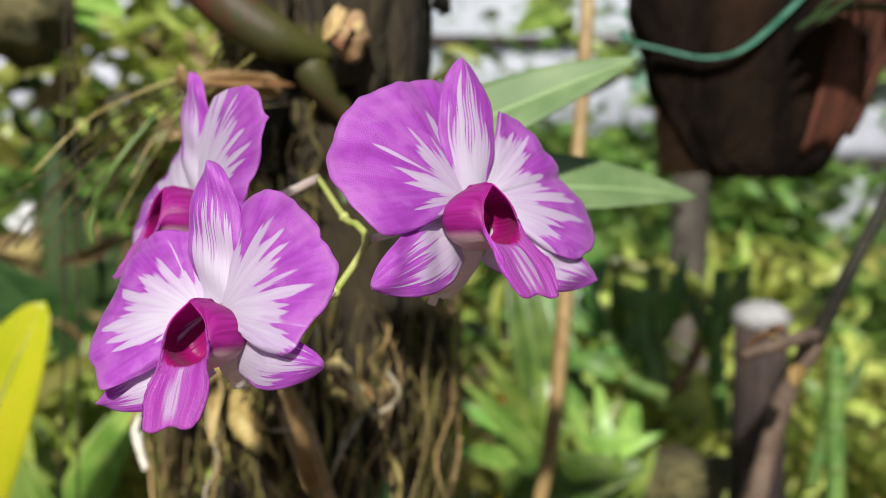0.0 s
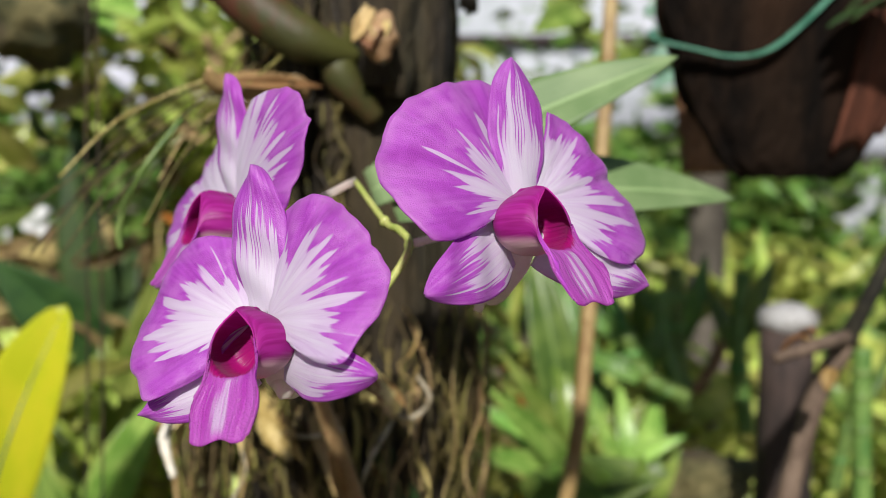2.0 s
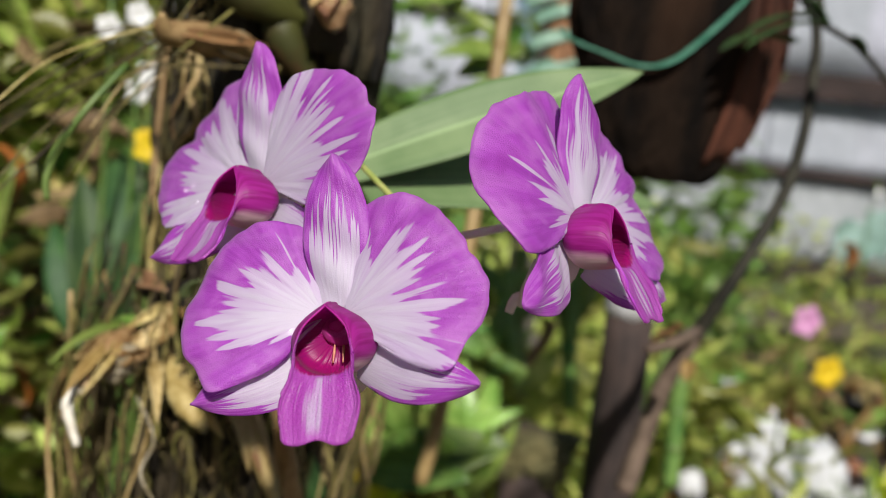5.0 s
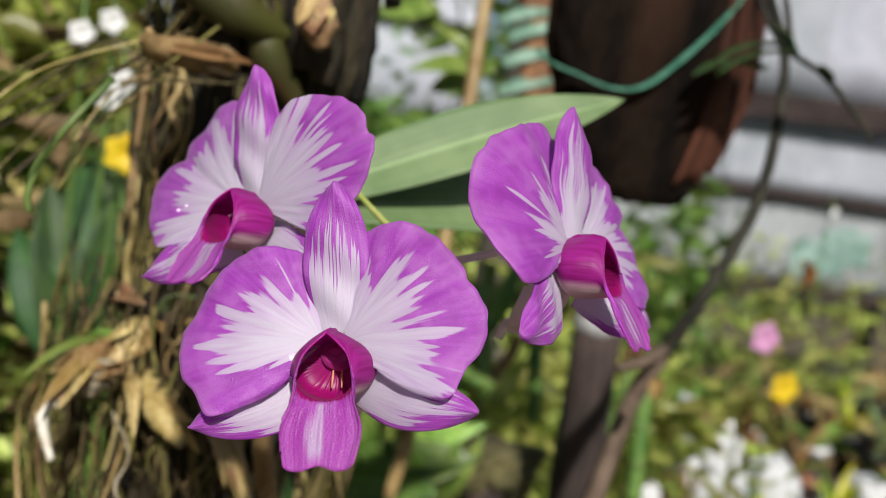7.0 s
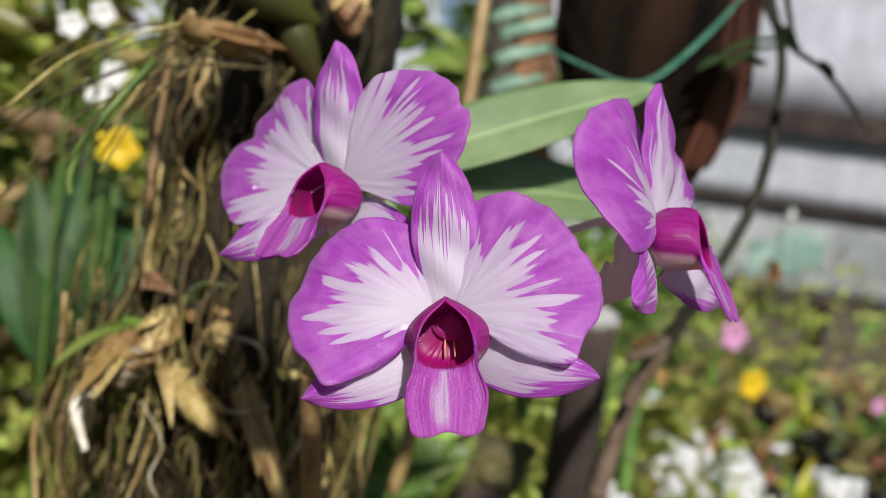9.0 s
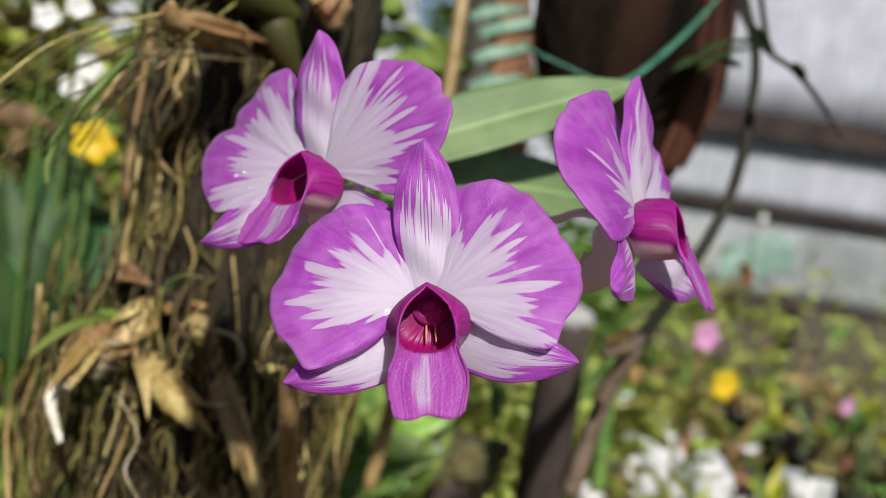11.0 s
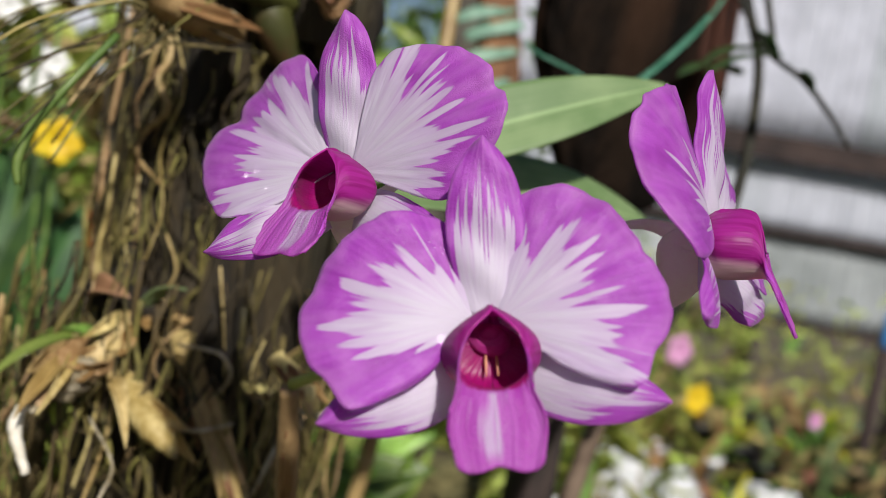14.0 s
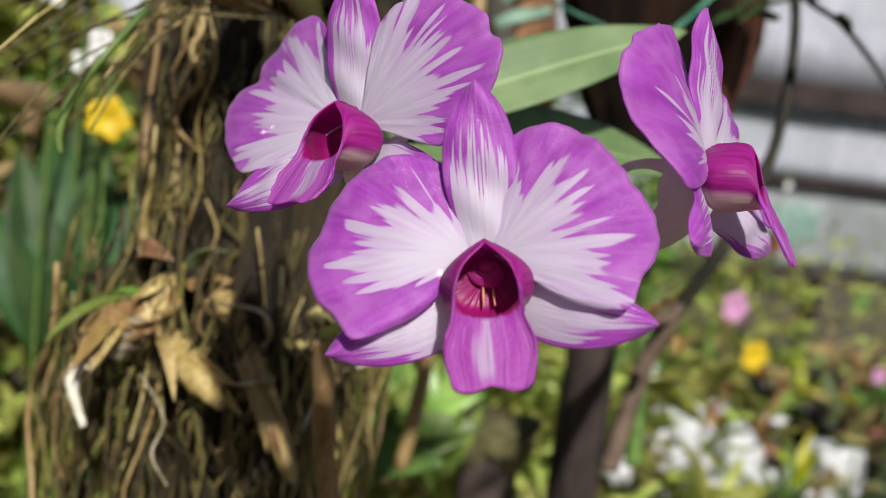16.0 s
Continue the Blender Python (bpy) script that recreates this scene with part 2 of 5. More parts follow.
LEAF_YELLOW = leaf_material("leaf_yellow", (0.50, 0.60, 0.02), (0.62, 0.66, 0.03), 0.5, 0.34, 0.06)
LEAF_DRY = leaf_material("leaf_dry", (0.20, 0.10, 0.035), (0.34, 0.2, 0.08), 0.25, 0.6)
FOLIAGE = leaf_material("foliage", (0.09, 0.18, 0.03), (0.20, 0.31, 0.065), 0.4, 0.4, 0.4, True, 0.2)
FOLIAGE_PALE = leaf_material("foliage_pale", (0.25, 0.32, 0.05), (0.58, 0.60, 0.17), 0.45, 0.32, 0.60, True, 0.2)
# shaded copy of the foliage: the shade is put into its colour
FOLIAGE_SHADED = leaf_material("foliage_shaded", (0.014, 0.03, 0.012), (0.04, 0.06, 0.02), 0.3, 0.4, 0.4, True, 0.2)
LITTER = leaf_material("litter", (0.15, 0.105, 0.04), (0.38, 0.28, 0.12), 0.2, 0.7, 0.5, True, 0.1)
BARK = plain("bark", (0.007, 0.005, 0.003), (0.036, 0.025, 0.010), 34, 0.85, 1.0, 0.008, stretch=(1, 1, 0.22), c3=(0.036, 0.033, 0.012))
ROOT = plain("root", (0.011, 0.008, 0.002), (0.15, 0.115, 0.034), 60, 0.7, 0.5, 0.001, stretch=(1, 1, 0.4), vary=0.65)
ROOT_WHITE = plain("root_white", (0.74, 0.71, 0.62), (0.55, 0.50, 0.40), 90, 0.6, 0.5, 0.001)
ROOT_PALE = plain("root_pale", (0.40, 0.35, 0.26), (0.17, 0.13, 0.06), 90, 0.65, 0.8, 0.0015)
SHEATH = plain("dry_sheath", (0.32, 0.21, 0.07), (0.58, 0.44, 0.21), 55, 0.6, 0.6, 0.001, 0.15, stretch=(1, 1, 0.5), vary=0.25)
CANE = plain("cane_skin", (0.19, 0.11, 0.045), (0.34, 0.23, 0.10), 45, 0.55, 0.4, 0.001, stretch=(1, 1, 0.4), vary=0.15)
CANE_GREEN = plain("cane_green", (0.05, 0.13, 0.025), (0.13, 0.22, 0.05), 40, 0.45, 0.3, 0.001, vary=0.25)
BULB = plain("bulb_skin", (0.032, 0.034, 0.007), (0.070, 0.020, 0.010), 30, 0.6, 0.6, 0.0015, c3=(0.055, 0.058, 0.010))
BRANCH = plain("branch_bark", (0.07, 0.045, 0.03), (0.17, 0.12, 0.085), 50, 0.8, 0.8, 0.002, stretch=(1, 1, 0.4))
BRANCH_DARK = plain("vine_bark", (0.012, 0.012, 0.009), (0.035, 0.032, 0.02), 50, 0.8, 0.6, 0.002)
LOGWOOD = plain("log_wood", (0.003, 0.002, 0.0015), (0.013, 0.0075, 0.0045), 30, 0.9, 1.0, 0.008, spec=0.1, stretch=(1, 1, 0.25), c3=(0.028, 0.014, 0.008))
REDBARK = plain("red_bark", (0.018, 0.007, 0.004), (0.12, 0.042, 0.024), 34, 0.8, 1.0, 0.006, spec=0.2, stretch=(1, 1, 0.12), c3=(0.03, 0.014, 0.01))
TAPE = plain("green_tape", (0.035, 0.16, 0.10), (0.11, 0.29, 0.20), 70, 0.4, 0.3, 0.0008, 0.15)
POST = plain("post_wood", (0.014, 0.010, 0.009), (0.055, 0.036, 0.030), 20, 0.85, 0.8, 0.004, stretch=(1, 1, 0.3))
WHITE_PAINT = plain("weathered_white", (0.80, 0.80, 0.80), (0.60, 0.60, 0.58), 12, 0.6, 0.2, 0.002, vary=0.08)
SHEET = plain("roof_sheet", (0.54, 0.56, 0.62), (0.42, 0.44, 0.49), 9.0, 0.5, 0.2, 0.004, 0.2, vary=0.12)
SHEET_OLD = plain("old_roof_sheet", (0.42, 0.44, 0.46), (0.28, 0.30, 0.31), 3.5, 0.6, 0.3, 0.004, 0.1, vary=0.2)
BAG = plain("white_plastic_film", (0.80, 0.81, 0.82), (0.62, 0.63, 0.63), 14, 0.35, 0.3, 0.003, 0.3)
BATTEN = plain("batten_wood", (0.018, 0.011, 0.010), (0.045, 0.028, 0.024), 6, 0.85, 0.6, 0.004)
CONCRETE = plain("grey_post", (0.04, 0.034, 0.026), (0.11, 0.095, 0.075), 14, 0.85, 0.5, 0.004)
CLAY = plain("clay_pot", (0.24, 0.10, 0.05), (0.34, 0.17, 0.09), 20, 0.8, 0.4, 0.002, vary=0.25)
BLACKPOT = plain("black_pot", (0.012, 0.012, 0.013), (0.03, 0.03, 0.03), 20, 0.5, 0.2, 0.001, vary=0.2)
TEAL = plain("teal_net", (0.14, 0.24, 0.20), (0.24, 0.34, 0.30), 8, 0.7, 0.3, 0.003)
BLUE = plain("blue_plastic", (0.03, 0.16, 0.42), (0.05, 0.22, 0.5), 8, 0.4, 0.1, 0.001)
TAPE_PALE = plain("pale_green_tape", (0.13, 0.26, 0.18), (0.26, 0.40, 0.30), 60, 0.45, 0.5, 0.001, 0.2)
SLAB = plain("orange_bark", (0.09, 0.040, 0.018), (0.30, 0.15, 0.07), 40, 0.8, 1.0, 0.004, stretch=(1, 1, 0.25))
GOLD = plain("golden_cane", (0.20, 0.12, 0.045), (0.36, 0.26, 0.11), 45, 0.45, 0.4, 0.001, stretch=(1, 1, 0.4))
CAP_PAINT = plain("worn_cap_paint", (0.36, 0.36, 0.36), (0.20, 0.19, 0.175), 40, 0.7, 0.6, 0.003)
SOIL = plain("soil", (0.05, 0.038, 0.025), (0.15, 0.12, 0.08), 3.0, 0.95, 0.8, 0.02, c3=(0.09, 0.10, 0.035))
MOSS = plain("moss", (0.03, 0.034, 0.012), (0.14, 0.12, 0.05), 40, 0.95, 1.0, 0.008, c3=(0.05, 0.032, 0.02))
PINKPET = plain("pink_petal", (0.72, 0.42, 0.62), (0.62, 0.25, 0.5), 60, 0.5, 0.2, 0.001, 0.3)
YELPET = plain("yellow_petal", (0.80, 0.62, 0.02), (0.72, 0.48, 0.02), 60, 0.5, 0.2, 0.001, 0.3)
ORANGE = plain("orange_leaf", (0.50, 0.17, 0.03), (0.34, 0.12, 0.03), 50, 0.55, 0.3, 0.001, 0.25)
drop = Nodes("water")
WATER = drop.finish((1, 1, 1), 0.02, trans=1.0)


# ---- mesh helpers ----
def link(name, verts, faces, mat, parent=None, label="", uvs=None, smooth=True, thick=0.0):
    me = bpy.data.meshes.new(name)
    me.from_pydata([tuple(v) for v in verts], [], faces)
    if uvs is not None:
        layer = me.uv_layers.new(name="UVMap").data
        uv = np.asarray(uvs, float)
        idx = np.empty(len(me.loops), dtype=np.int32)
        me.loops.foreach_get("vertex_index", idx)
        layer.foreach_set("uv", uv[idx].ravel())
    if smooth:
        me.polygons.foreach_set("use_smooth", [True] * len(me.polygons))
    me.materials.append(mat)
    ob = new(name, me)
    if parent:
        ob.parent = parent
    if label:
        ob["label"] = label
    if thick:
        so = ob.modifiers.new("thickness", "SOLIDIFY")
        so.thickness, so.offset = thick, 0.0
    return ob


def part(name, bm, mat, parent, label=""):
    """Links a bmesh as one mesh object under a thing or a part."""
    me = bpy.data.meshes.new(name)
    bm.to_mesh(me)
    bm.free()
    me.materials.append(mat)
    me.polygons.foreach_set("use_smooth", [True] * len(me.polygons))
    ob = new(name, me)
    ob.parent = parent
    if label:
        ob["label"] = label
    return ob


def sheet(name, P, mat, parent=None, label="", UV=None, thick=0.0, wrap=False):
    """A surface from a grid of places P[i, j]."""
    n, m = P.shape[:2]
    faces = [(i * m + j, (i + 1) % n * m + j, (i + 1) % n * m + j + 1, i * m + j + 1) for i in range(n if wrap else n - 1) for j in range(m - 1)]
    if UV is None:
        U, V = np.meshgrid(np.linspace(0, 1, n), np.linspace(0, 1, m), indexing="ij")
        UV = np.stack([U, V], -1)
    return link(name, P.reshape(-1, 3), faces, mat, parent, label, UV.reshape(-1, 2), True, thick)


def spline(pts, n):
    """A smooth line of n places through a few."""
    p = np.array(pts, float)
    p = np.vstack([2 * p[0] - p[1], p, 2 * p[-1] - p[-2]])
    out = []
    for x in np.linspace(0, len(p) - 3 - 1e-6, n):
        i = int(x)
        t = x - i
        a, b, c, d = p[i:i + 4]
        out.append(0.5 * (2 * b + (c - a) * t + (2 * a - 5 * b + 4 * c - d) * t * t + (3 * b - a - 3 * c + d) * t ** 3))
    return np.array(out)


def tube_mesh(pts, radii, n=16, sides=8, rough=0.0, seed=0, flat=1.0):
    """Places and faces of a tapered, capped tube along a smooth line."""
    line = spline(pts, n)
    rad = np.interp(np.linspace(0, 1, n), np.linspace(0, 1, len(radii)), radii)
    rng = np.random.RandomState(seed)
    verts, faces = [], []
    tan = np.gradient(line, axis=0)
    tan /= np.linalg.norm(tan, axis=1)[:, None] + 1e-12
    side = np.cross(tan[0], (0.3, 0.2, 0.93))
    side /= np.linalg.norm(side) + 1e-12
    for i in range(n):
        side = side - tan[i] * (side @ tan[i])
        side /= np.linalg.norm(side) + 1e-12
        up = np.cross(tan[i], side)
        for k in range(sides):
            q = 2 * math.pi * k / sides
            r = rad[i] * (1 + rough * rng.uniform(-1, 1))
            verts.append(line[i] + r * (math.cos(q) * side + flat * math.sin(q) * up))
    for i in range(n - 1):
        for k in range(sides):
            k2 = (k + 1) % sides
            faces.append((i * sides + k, i * sides + k2, (i + 1) * sides + k2, (i + 1) * sides + k))
    faces += [tuple(range(sides))[::-1], tuple(range((n - 1) * sides, n * sides))]
    return verts, faces


def tube(name, pts, radii, mat, parent=None, label="", n=16, sides=8, rough=0.0, seed=0, flat=1.0):
    v, f = tube_mesh(pts, radii, n, sides, rough, seed, flat)
    return link(name, v, f, mat, parent, label)


def ball(name, place, size, mat, parent=None, label="", rough=0.0, seed=0, detail=2):
    bm = bmesh.new()
    bmesh.ops.create_icosphere(bm, subdivisions=detail, radius=1.0)
    for v in bm.verts:
        k = 1 + rough * (noise.noise(v.co * 1.7 + Vector((seed, seed * 2, 0))) + 0.5 * noise.noise(v.co * 4.1 + Vector((0, seed, 0))))
        v.co = Vector((v.co.x * size[0] * k + place[0], v.co.y * size[1] * k + place[1], v.co.z * size[2] * k + place[2]))
    return part(name, bm, mat, parent, label)


def box(name, lo, hi, mat, parent=None, label="", bevel=0.004, turn=None):
    bm = bmesh.new()
    bmesh.ops.create_cube(bm, size=1.0)
    for v in bm.verts:
        v.co = Vector([(l + h) / 2 + c * (h - l) for l, h, c in zip(lo, hi, v.co)])
    bmesh.ops.bevel(bm, geom=list(bm.edges), offset=bevel, segments=2, affect="EDGES")
    if turn:
        bmesh.ops.transform(bm, matrix=turn, verts=bm.verts)
    ob = part(name, bm, mat, parent, label)
    ob.data.polygons.foreach_set("use_smooth", [False] * len(ob.data.polygons))
    return ob


def thing(name, label, category, group="", at=(0, 0, 0)):
    ob = new(name)
    ob.location = at
    ob.empty_display_size = 0.02
    return tagged(ob, label, category, group)


def blade(root, tip, width, sag=0.0, fold=0.15, twist=0.0, n=18, m=9, up=(0, 0, 1), point=0.8, base=0.35, wave=0.0):
    """Grid of a strap leaf from root to tip, arched by sag, folded along its midrib."""
    a, b, up = np.array(root, float), np.array(tip, float), np.array(up, float)
    d = b - a
    L = np.linalg.norm(d)
    side = np.cross(d, up)
    if np.linalg.norm(side) < 1e-6:
        side = np.array((1.0, 0, 0))
    side /= np.linalg.norm(side)
    nor = np.cross(side, d / L)
    P = np.zeros((m, n, 3))
    for j, t in enumerate(np.linspace(0, 1, n)):
        c = a + d * t + nor * sag * 4 * t * (1 - t) * L
        w = width * max(0.01, (base * (1 - t) ** 2 + math.sin(math.pi * min(1, (0.1 + 0.9 * t)) ** 1.1) ** point))
        q = math.radians(twist) * t
        s2 = side * math.cos(q) + nor * math.sin(q)
        n2 = nor * math.cos(q) - side * math.sin(q)
        for i, s in enumerate(np.linspace(-1, 1, m)):
            P[i, j] = c + s2 * s * w * 0.5 + n2 * (abs(s) * fold * w + wave * w * math.sin(9 * t + 2 * s))
    return P


def leaf(name, root, tip, width, mat, parent=None, label="", thick=0.0006, **more):
    return sheet(name, blade(root, tip, width, **more), mat, parent, label, thick=thick)


# ---- the three orchid flowers ----
def fan(base, shape, depth, seed, creases=(), n=84, m=36):
    """A broad rounded petal: a fan from its claw in the plane of the flower's face (x, z); y is depth.
    shape: (degrees, radius) round its rim; depth: how it slopes and bends (x, z, xx, xz, zz, each for 30 mm); creases: (degrees, fold)."""
    curve = spline(shape, 120)
    angles = np.linspace(shape[0][0], shape[-1][0], n)
    order = np.argsort(curve[:, 0])
    rims = np.interp(angles, curve[order, 0], curve[order, 1])
    full = 0.8 * rims.max()
    ph = np.random.RandomState(seed).uniform(0, 6.28, 4)
    P, UV = np.zeros((n, m, 3)), np.zeros((n, m, 2))
    for i, (deg, R) in enumerate(zip(angles, rims)):
        q, si = radians(deg), 2 * i / (n - 1) - 1
        R *= 1 + 0.006 * math.sin(11 * si + ph[0]) + 0.005 * math.sin(23 * si + ph[1]) + 0.004 * math.sin(41 * si + ph[2])
        for j, ej in enumerate(np.linspace(0.015, 1, m)):
            r = R * ej
            x, z = r * math.cos(q), r * math.sin(q)
            X, Z = x / 0.030, z / 0.030
            y = 0.001 * (depth[0] * X + depth[1] * Z + depth[2] * X * X + depth[3] * X * Z + depth[4] * Z * Z)
            y += sum(fold * ej * math.exp(-((deg - c) / 5.0) ** 2) for c, fold in creases)
            y += 0.0007 * ej ** 3 * math.sin(6 * si + ph[2]) + 0.0004 * ej ** 4 * math.sin(17 * si + ph[3])
            y += 0.0008 * ej * noise.noise(Vector((4 * si, 2.2 * ej, 7.0 * seed))) + 0.0003 * ej * noise.noise(Vector((11 * si, 6 * ej, 3.0 * seed)))
            y += 0.0011 * max(0.0, ej - 0.86) / 0.14 * (0.5 + noise.noise(Vector((5 * si, 0, seed))))
            P[i, j] = base[0] + x, base[1] + y, base[2] + z
            UV[i, j] = (si + 1) / 2, r / max(R, full)
    return P, UV


def sepal(base, tip, width, seed, bow=0.0, belly=0.0, sharp=0.85, start=0.14, n=30, m=40, hollow=0.0015, peak=0.92):
    """A lance-shaped sepal from base to tip in the flower's face; bow bends it sideways, belly out of the face."""
    a, b = np.array(base, float), np.array(tip, float)
    d = b - a
    side = np.array((d[2], 0, -d[0]))
    side /= np.linalg.norm(side)
    P = np.zeros((n, m, 3))
    for j, t in enumerate(np.linspace(0, 1, m)):
        w = width * max(0.004, math.sin(math.pi * (start + (1 - start) * t) ** peak)) ** sharp
        c = a + d * t + side * bow * math.sin(math.pi * t) + np.array((0, belly * math.sin(math.pi * t), 0))
        for i, s in enumerate(np.linspace(-1, 1, n)):
            P[i, j] = c + side * s * w + np.array((0, hollow * s * s + 0.0004 * math.sin(17 * t + 3 * s + seed), 0))
    return P


LIP_OUT = lip_outside("lip_outside")


def flower(label, m, seed, petals, dorsal, tips, looks, centre=(0, 0, 0), lip_tip=(0.0, -0.010, -0.0222), lip_turn=0.0, dorsal_edge=0.72, lines=0.9, sepal_edges=(0.74, 0.74), sepal_width=0.0074,
           spur=None, sepal_belly=-0.0028, chin=(0.0168, -0.0125)):
    """petals: claw, shape, depth and creases of the two petals; looks: the tepal() arguments of each; centre: where the column stands."""
    f = tagged(new("orchid_flower"), label, "orchid flower", "orchid flowers on one spray")
    f.empty_display_size = 0.02
    f.matrix_world = m
    cx, cy, cz = centre
    sheet("dorsal_sepal", sepal((cx, cy + 0.0094, cz + 0.008), dorsal, 0.0083, seed, belly=-0.0006, sharp=0.66, peak=1.4, start=0.22), tepal("dorsal_sepal", seed + 1.3, dorsal_edge, 0.95, None, lines, 0.0, 0.15), f, thick=0.0005)
    for k, tip in enumerate(tips):
        sgn = (-1, 1)[k]
        sheet("lateral_sepal", sepal((cx + sgn * 0.005, cy + 0.0108, cz - 0.0030), tip, sepal_width, seed + k, bow=sgn * 0.0010, belly=sepal_belly, start=0.26, sharp=0.72, peak=1.05),
              tepal("lateral_sepal", seed + 2.1 + k, sepal_edges[k], 0.48, None, 0.0, 0.0, 0.3), f, "white sepal with purple tip and margin", thick=0.0005)
    for k, (claw, shape, depth, creases) in enumerate(petals):
        P, UV = fan(claw, [(d, r * 0.001) for d, r in shape], depth, seed + 4 + 2 * k, creases)
        sheet("petal", P, tepal(("petal_left", "petal_right")[k], seed + 5.2 + 1.7 * k, **looks[k]), f, "", UV, 0.0005)
    # lip: a tube of two raised side lobes and a tongue
    lip = new("lip")
    lip.parent = f
    lip.location = centre
    lip.rotation_euler = (0, 0, radians(lip_turn))
    lip["label"] = "magenta lip with dark crimson throat"
    lip.empty_display_size = 0.01
    # one trough from base to tongue: place along it, floor (y, z), half width, height of the walls, how far their edges stay apart, lean
    keys = np.array([(0.0, 10.9, 2.4, 0.3, 0.5, -0.05, 0.0), (0.08, 9.9, -4.8, 7.4, 12.4, -0.05, 0.0), (0.22, 7.4, -7.4, 10.0, 16.5, -0.04, 0.0), (0.36, 3.6, -7.8, 9.8, 17.3, -0.03, 0.0), (0.47, 0.0, -7.6, 8.5, 16.6, -0.01, 0.0),
                     (0.53, -1.7, -7.5, 7.6, 15.2, 0.12, 0.0), (0.57, -2.8, -7.5, 7.1, 11.6, 0.64, 0.0), (0.60, -3.4, -7.6, 6.9, 7.0, 0.94, 0.0), (0.63, -3.9, -7.8, 7.0, 3.4, 1.0, 0.0), (0.70, -4.9, -9.4, 7.4, 1.9, 1.0, 0.0),
                     (0.85, -6.9, -14.6, 8.9, 1.7, 1.02, -0.3), (1.0, lip_tip[1] * 1000, lip_tip[2] * 1000, 7.4, 1.0, 1.04, -0.6)])
    n, mm = 81, 100
    line = np.stack([np.interp(np.linspace(0, 1, mm), np.linspace(0, 1, 200), spline(keys, 200)[:, c]) for c in range(7)], 1)
    P = np.zeros((n, mm, 3))
    for i, si in enumerate(np.linspace(-1, 1, n)):
        for j in range(mm):
            v = j / (mm - 1)
            w_ = max(0.0, (v - 0.62) / 0.38)
            v -= 0.38 * w_ * (0.34 * abs(si) ** 3.2 * w_ ** 2 + 0.04 * math.exp(-(si / 0.13) ** 2) * w_ ** 5)
            along, y, z, w, h, apart, shear = (np.interp(v * (mm - 1), np.arange(mm), line[:, c]) for c in range(7))
            k = abs(si) / 0.5
            if k <= 1:
                a, b = w * math.sin(k * math.pi / 2), 0.45 * h * (1 - math.cos(k * math.pi / 2))
            else:
                k -= 1
                a, b = w * (1 - (1 - apart) * k ** 2.1), 0.45 * h + 0.55 * h * k
            rim = max(0.0, abs(si) - 0.8) / 0.2
            wall = min(1.0, h / 8.0)
            a += 0.35 * rim * wall * math.sin(31 * along + seed + (2 if si > 0 else 0))
            y += shear * b / max(h, 1.0) + 0.16 * math.sin(23 * si + seed) * w_ + 0.25 * noise.noise(Vector((5 * si, 6 * along, seed * 3.0)))
            z -= 1.3 * w_ * (1 - w_) * (1 - si * si)
            P[i, j] = 0.001 * math.copysign(a, si) + lip_tip[0] * w_ ** 1.4, 0.001 * y, 0.001 * (z + b)
    U, V = np.meshgrid(np.linspace(0, 1, n), np.linspace(0, 1, mm), indexing="ij")
    UV = np.stack([U, V], -1)
    inside = lip_inside("lip_inside", seed + 9.0)
    cut, h = 63, n // 2
    for name, gi, gj, words in (("side_lobe", slice(0, h + 1), slice(0, cut + 1), "deep magenta lobe rolled into a tube"), ("side_lobe", slice(h, n), slice(0, cut + 1), "deep magenta lobe rolled into a tube"),
                                ("midlobe", slice(0, n), slice(cut, mm), "purple tongue with a white streak")):
        ob = sheet(name, P[gi, gj], LIP_OUT, lip, words, UV[gi, gj], 0.0004)
        ob.data.materials.append(inside)
        ob.modifiers[0].offset, ob.modifiers[0].material_offset = -1.0, 1
        ob.modifiers[0].material_offset_rim = 1
    # column with its cap, and the ridges in the throat
    col = tube("column", [(0, 0.0118, 0.0026), (0, 0.0100, 0.0030), (0, 0.0082, 0.0036)], (0.0036, 0.0046, 0.0030), COLUMN, f, "pink column", 12, 16, 0.03, seed, 0.82)
    col.location = centre
    ball("anther_cap", (0, 0.0080, 0.0040), (0.0022, 0.0008, 0.0015), CAP, col, "magenta anther cap", 0.1, seed)
    for x in (-0.0010, 0.0012):
        tube("callus", [(x, 0.0092, -0.0002), (x * 1.05, 0.0086, -0.0022), (x * 1.1, 0.0076, -0.0046)], (0.0002, 0.0004, 0.0002), CALLUS, col, "yellowish ridge in the throat", 8, 6)
    heel = tube("chin", [(0, 0.0160, 0.004), (0, 0.0185, 0.0002), (0, 0.0182, -0.0060), (0, 0.5 * chin[0] + 0.0091, 0.5 * chin[1] - 0.0032), (0, chin[0] - 0.0002, chin[1] + 0.0018), (0, *chin)], (0.0030, 0.0056, 0.0062, 0.0046, 0.0026, 0.0014), SPUR, f, "cream swollen chin below the stalk", 22, 18)
    heel.location = centre
    if spur:
        tube("spur", [(0, 0.0205, -0.0080), (spur[0] * 0.4, 0.6 * spur[1] + 0.0085, 0.5 * spur[2] - 0.006), (spur[0] * 0.8, spur[1] - 0.0015, spur[2] + 0.004), spur], (0.0050, 0.0030, 0.0016, 0.0013), SPUR, f, "cream spur", 16, 12)
    return f


def at(place, turn, nod, roll):
    return pose(*place, 0, 0, turn) @ pose(0, 0, 0, nod) @ pose(0, 0, 0, 0, roll)


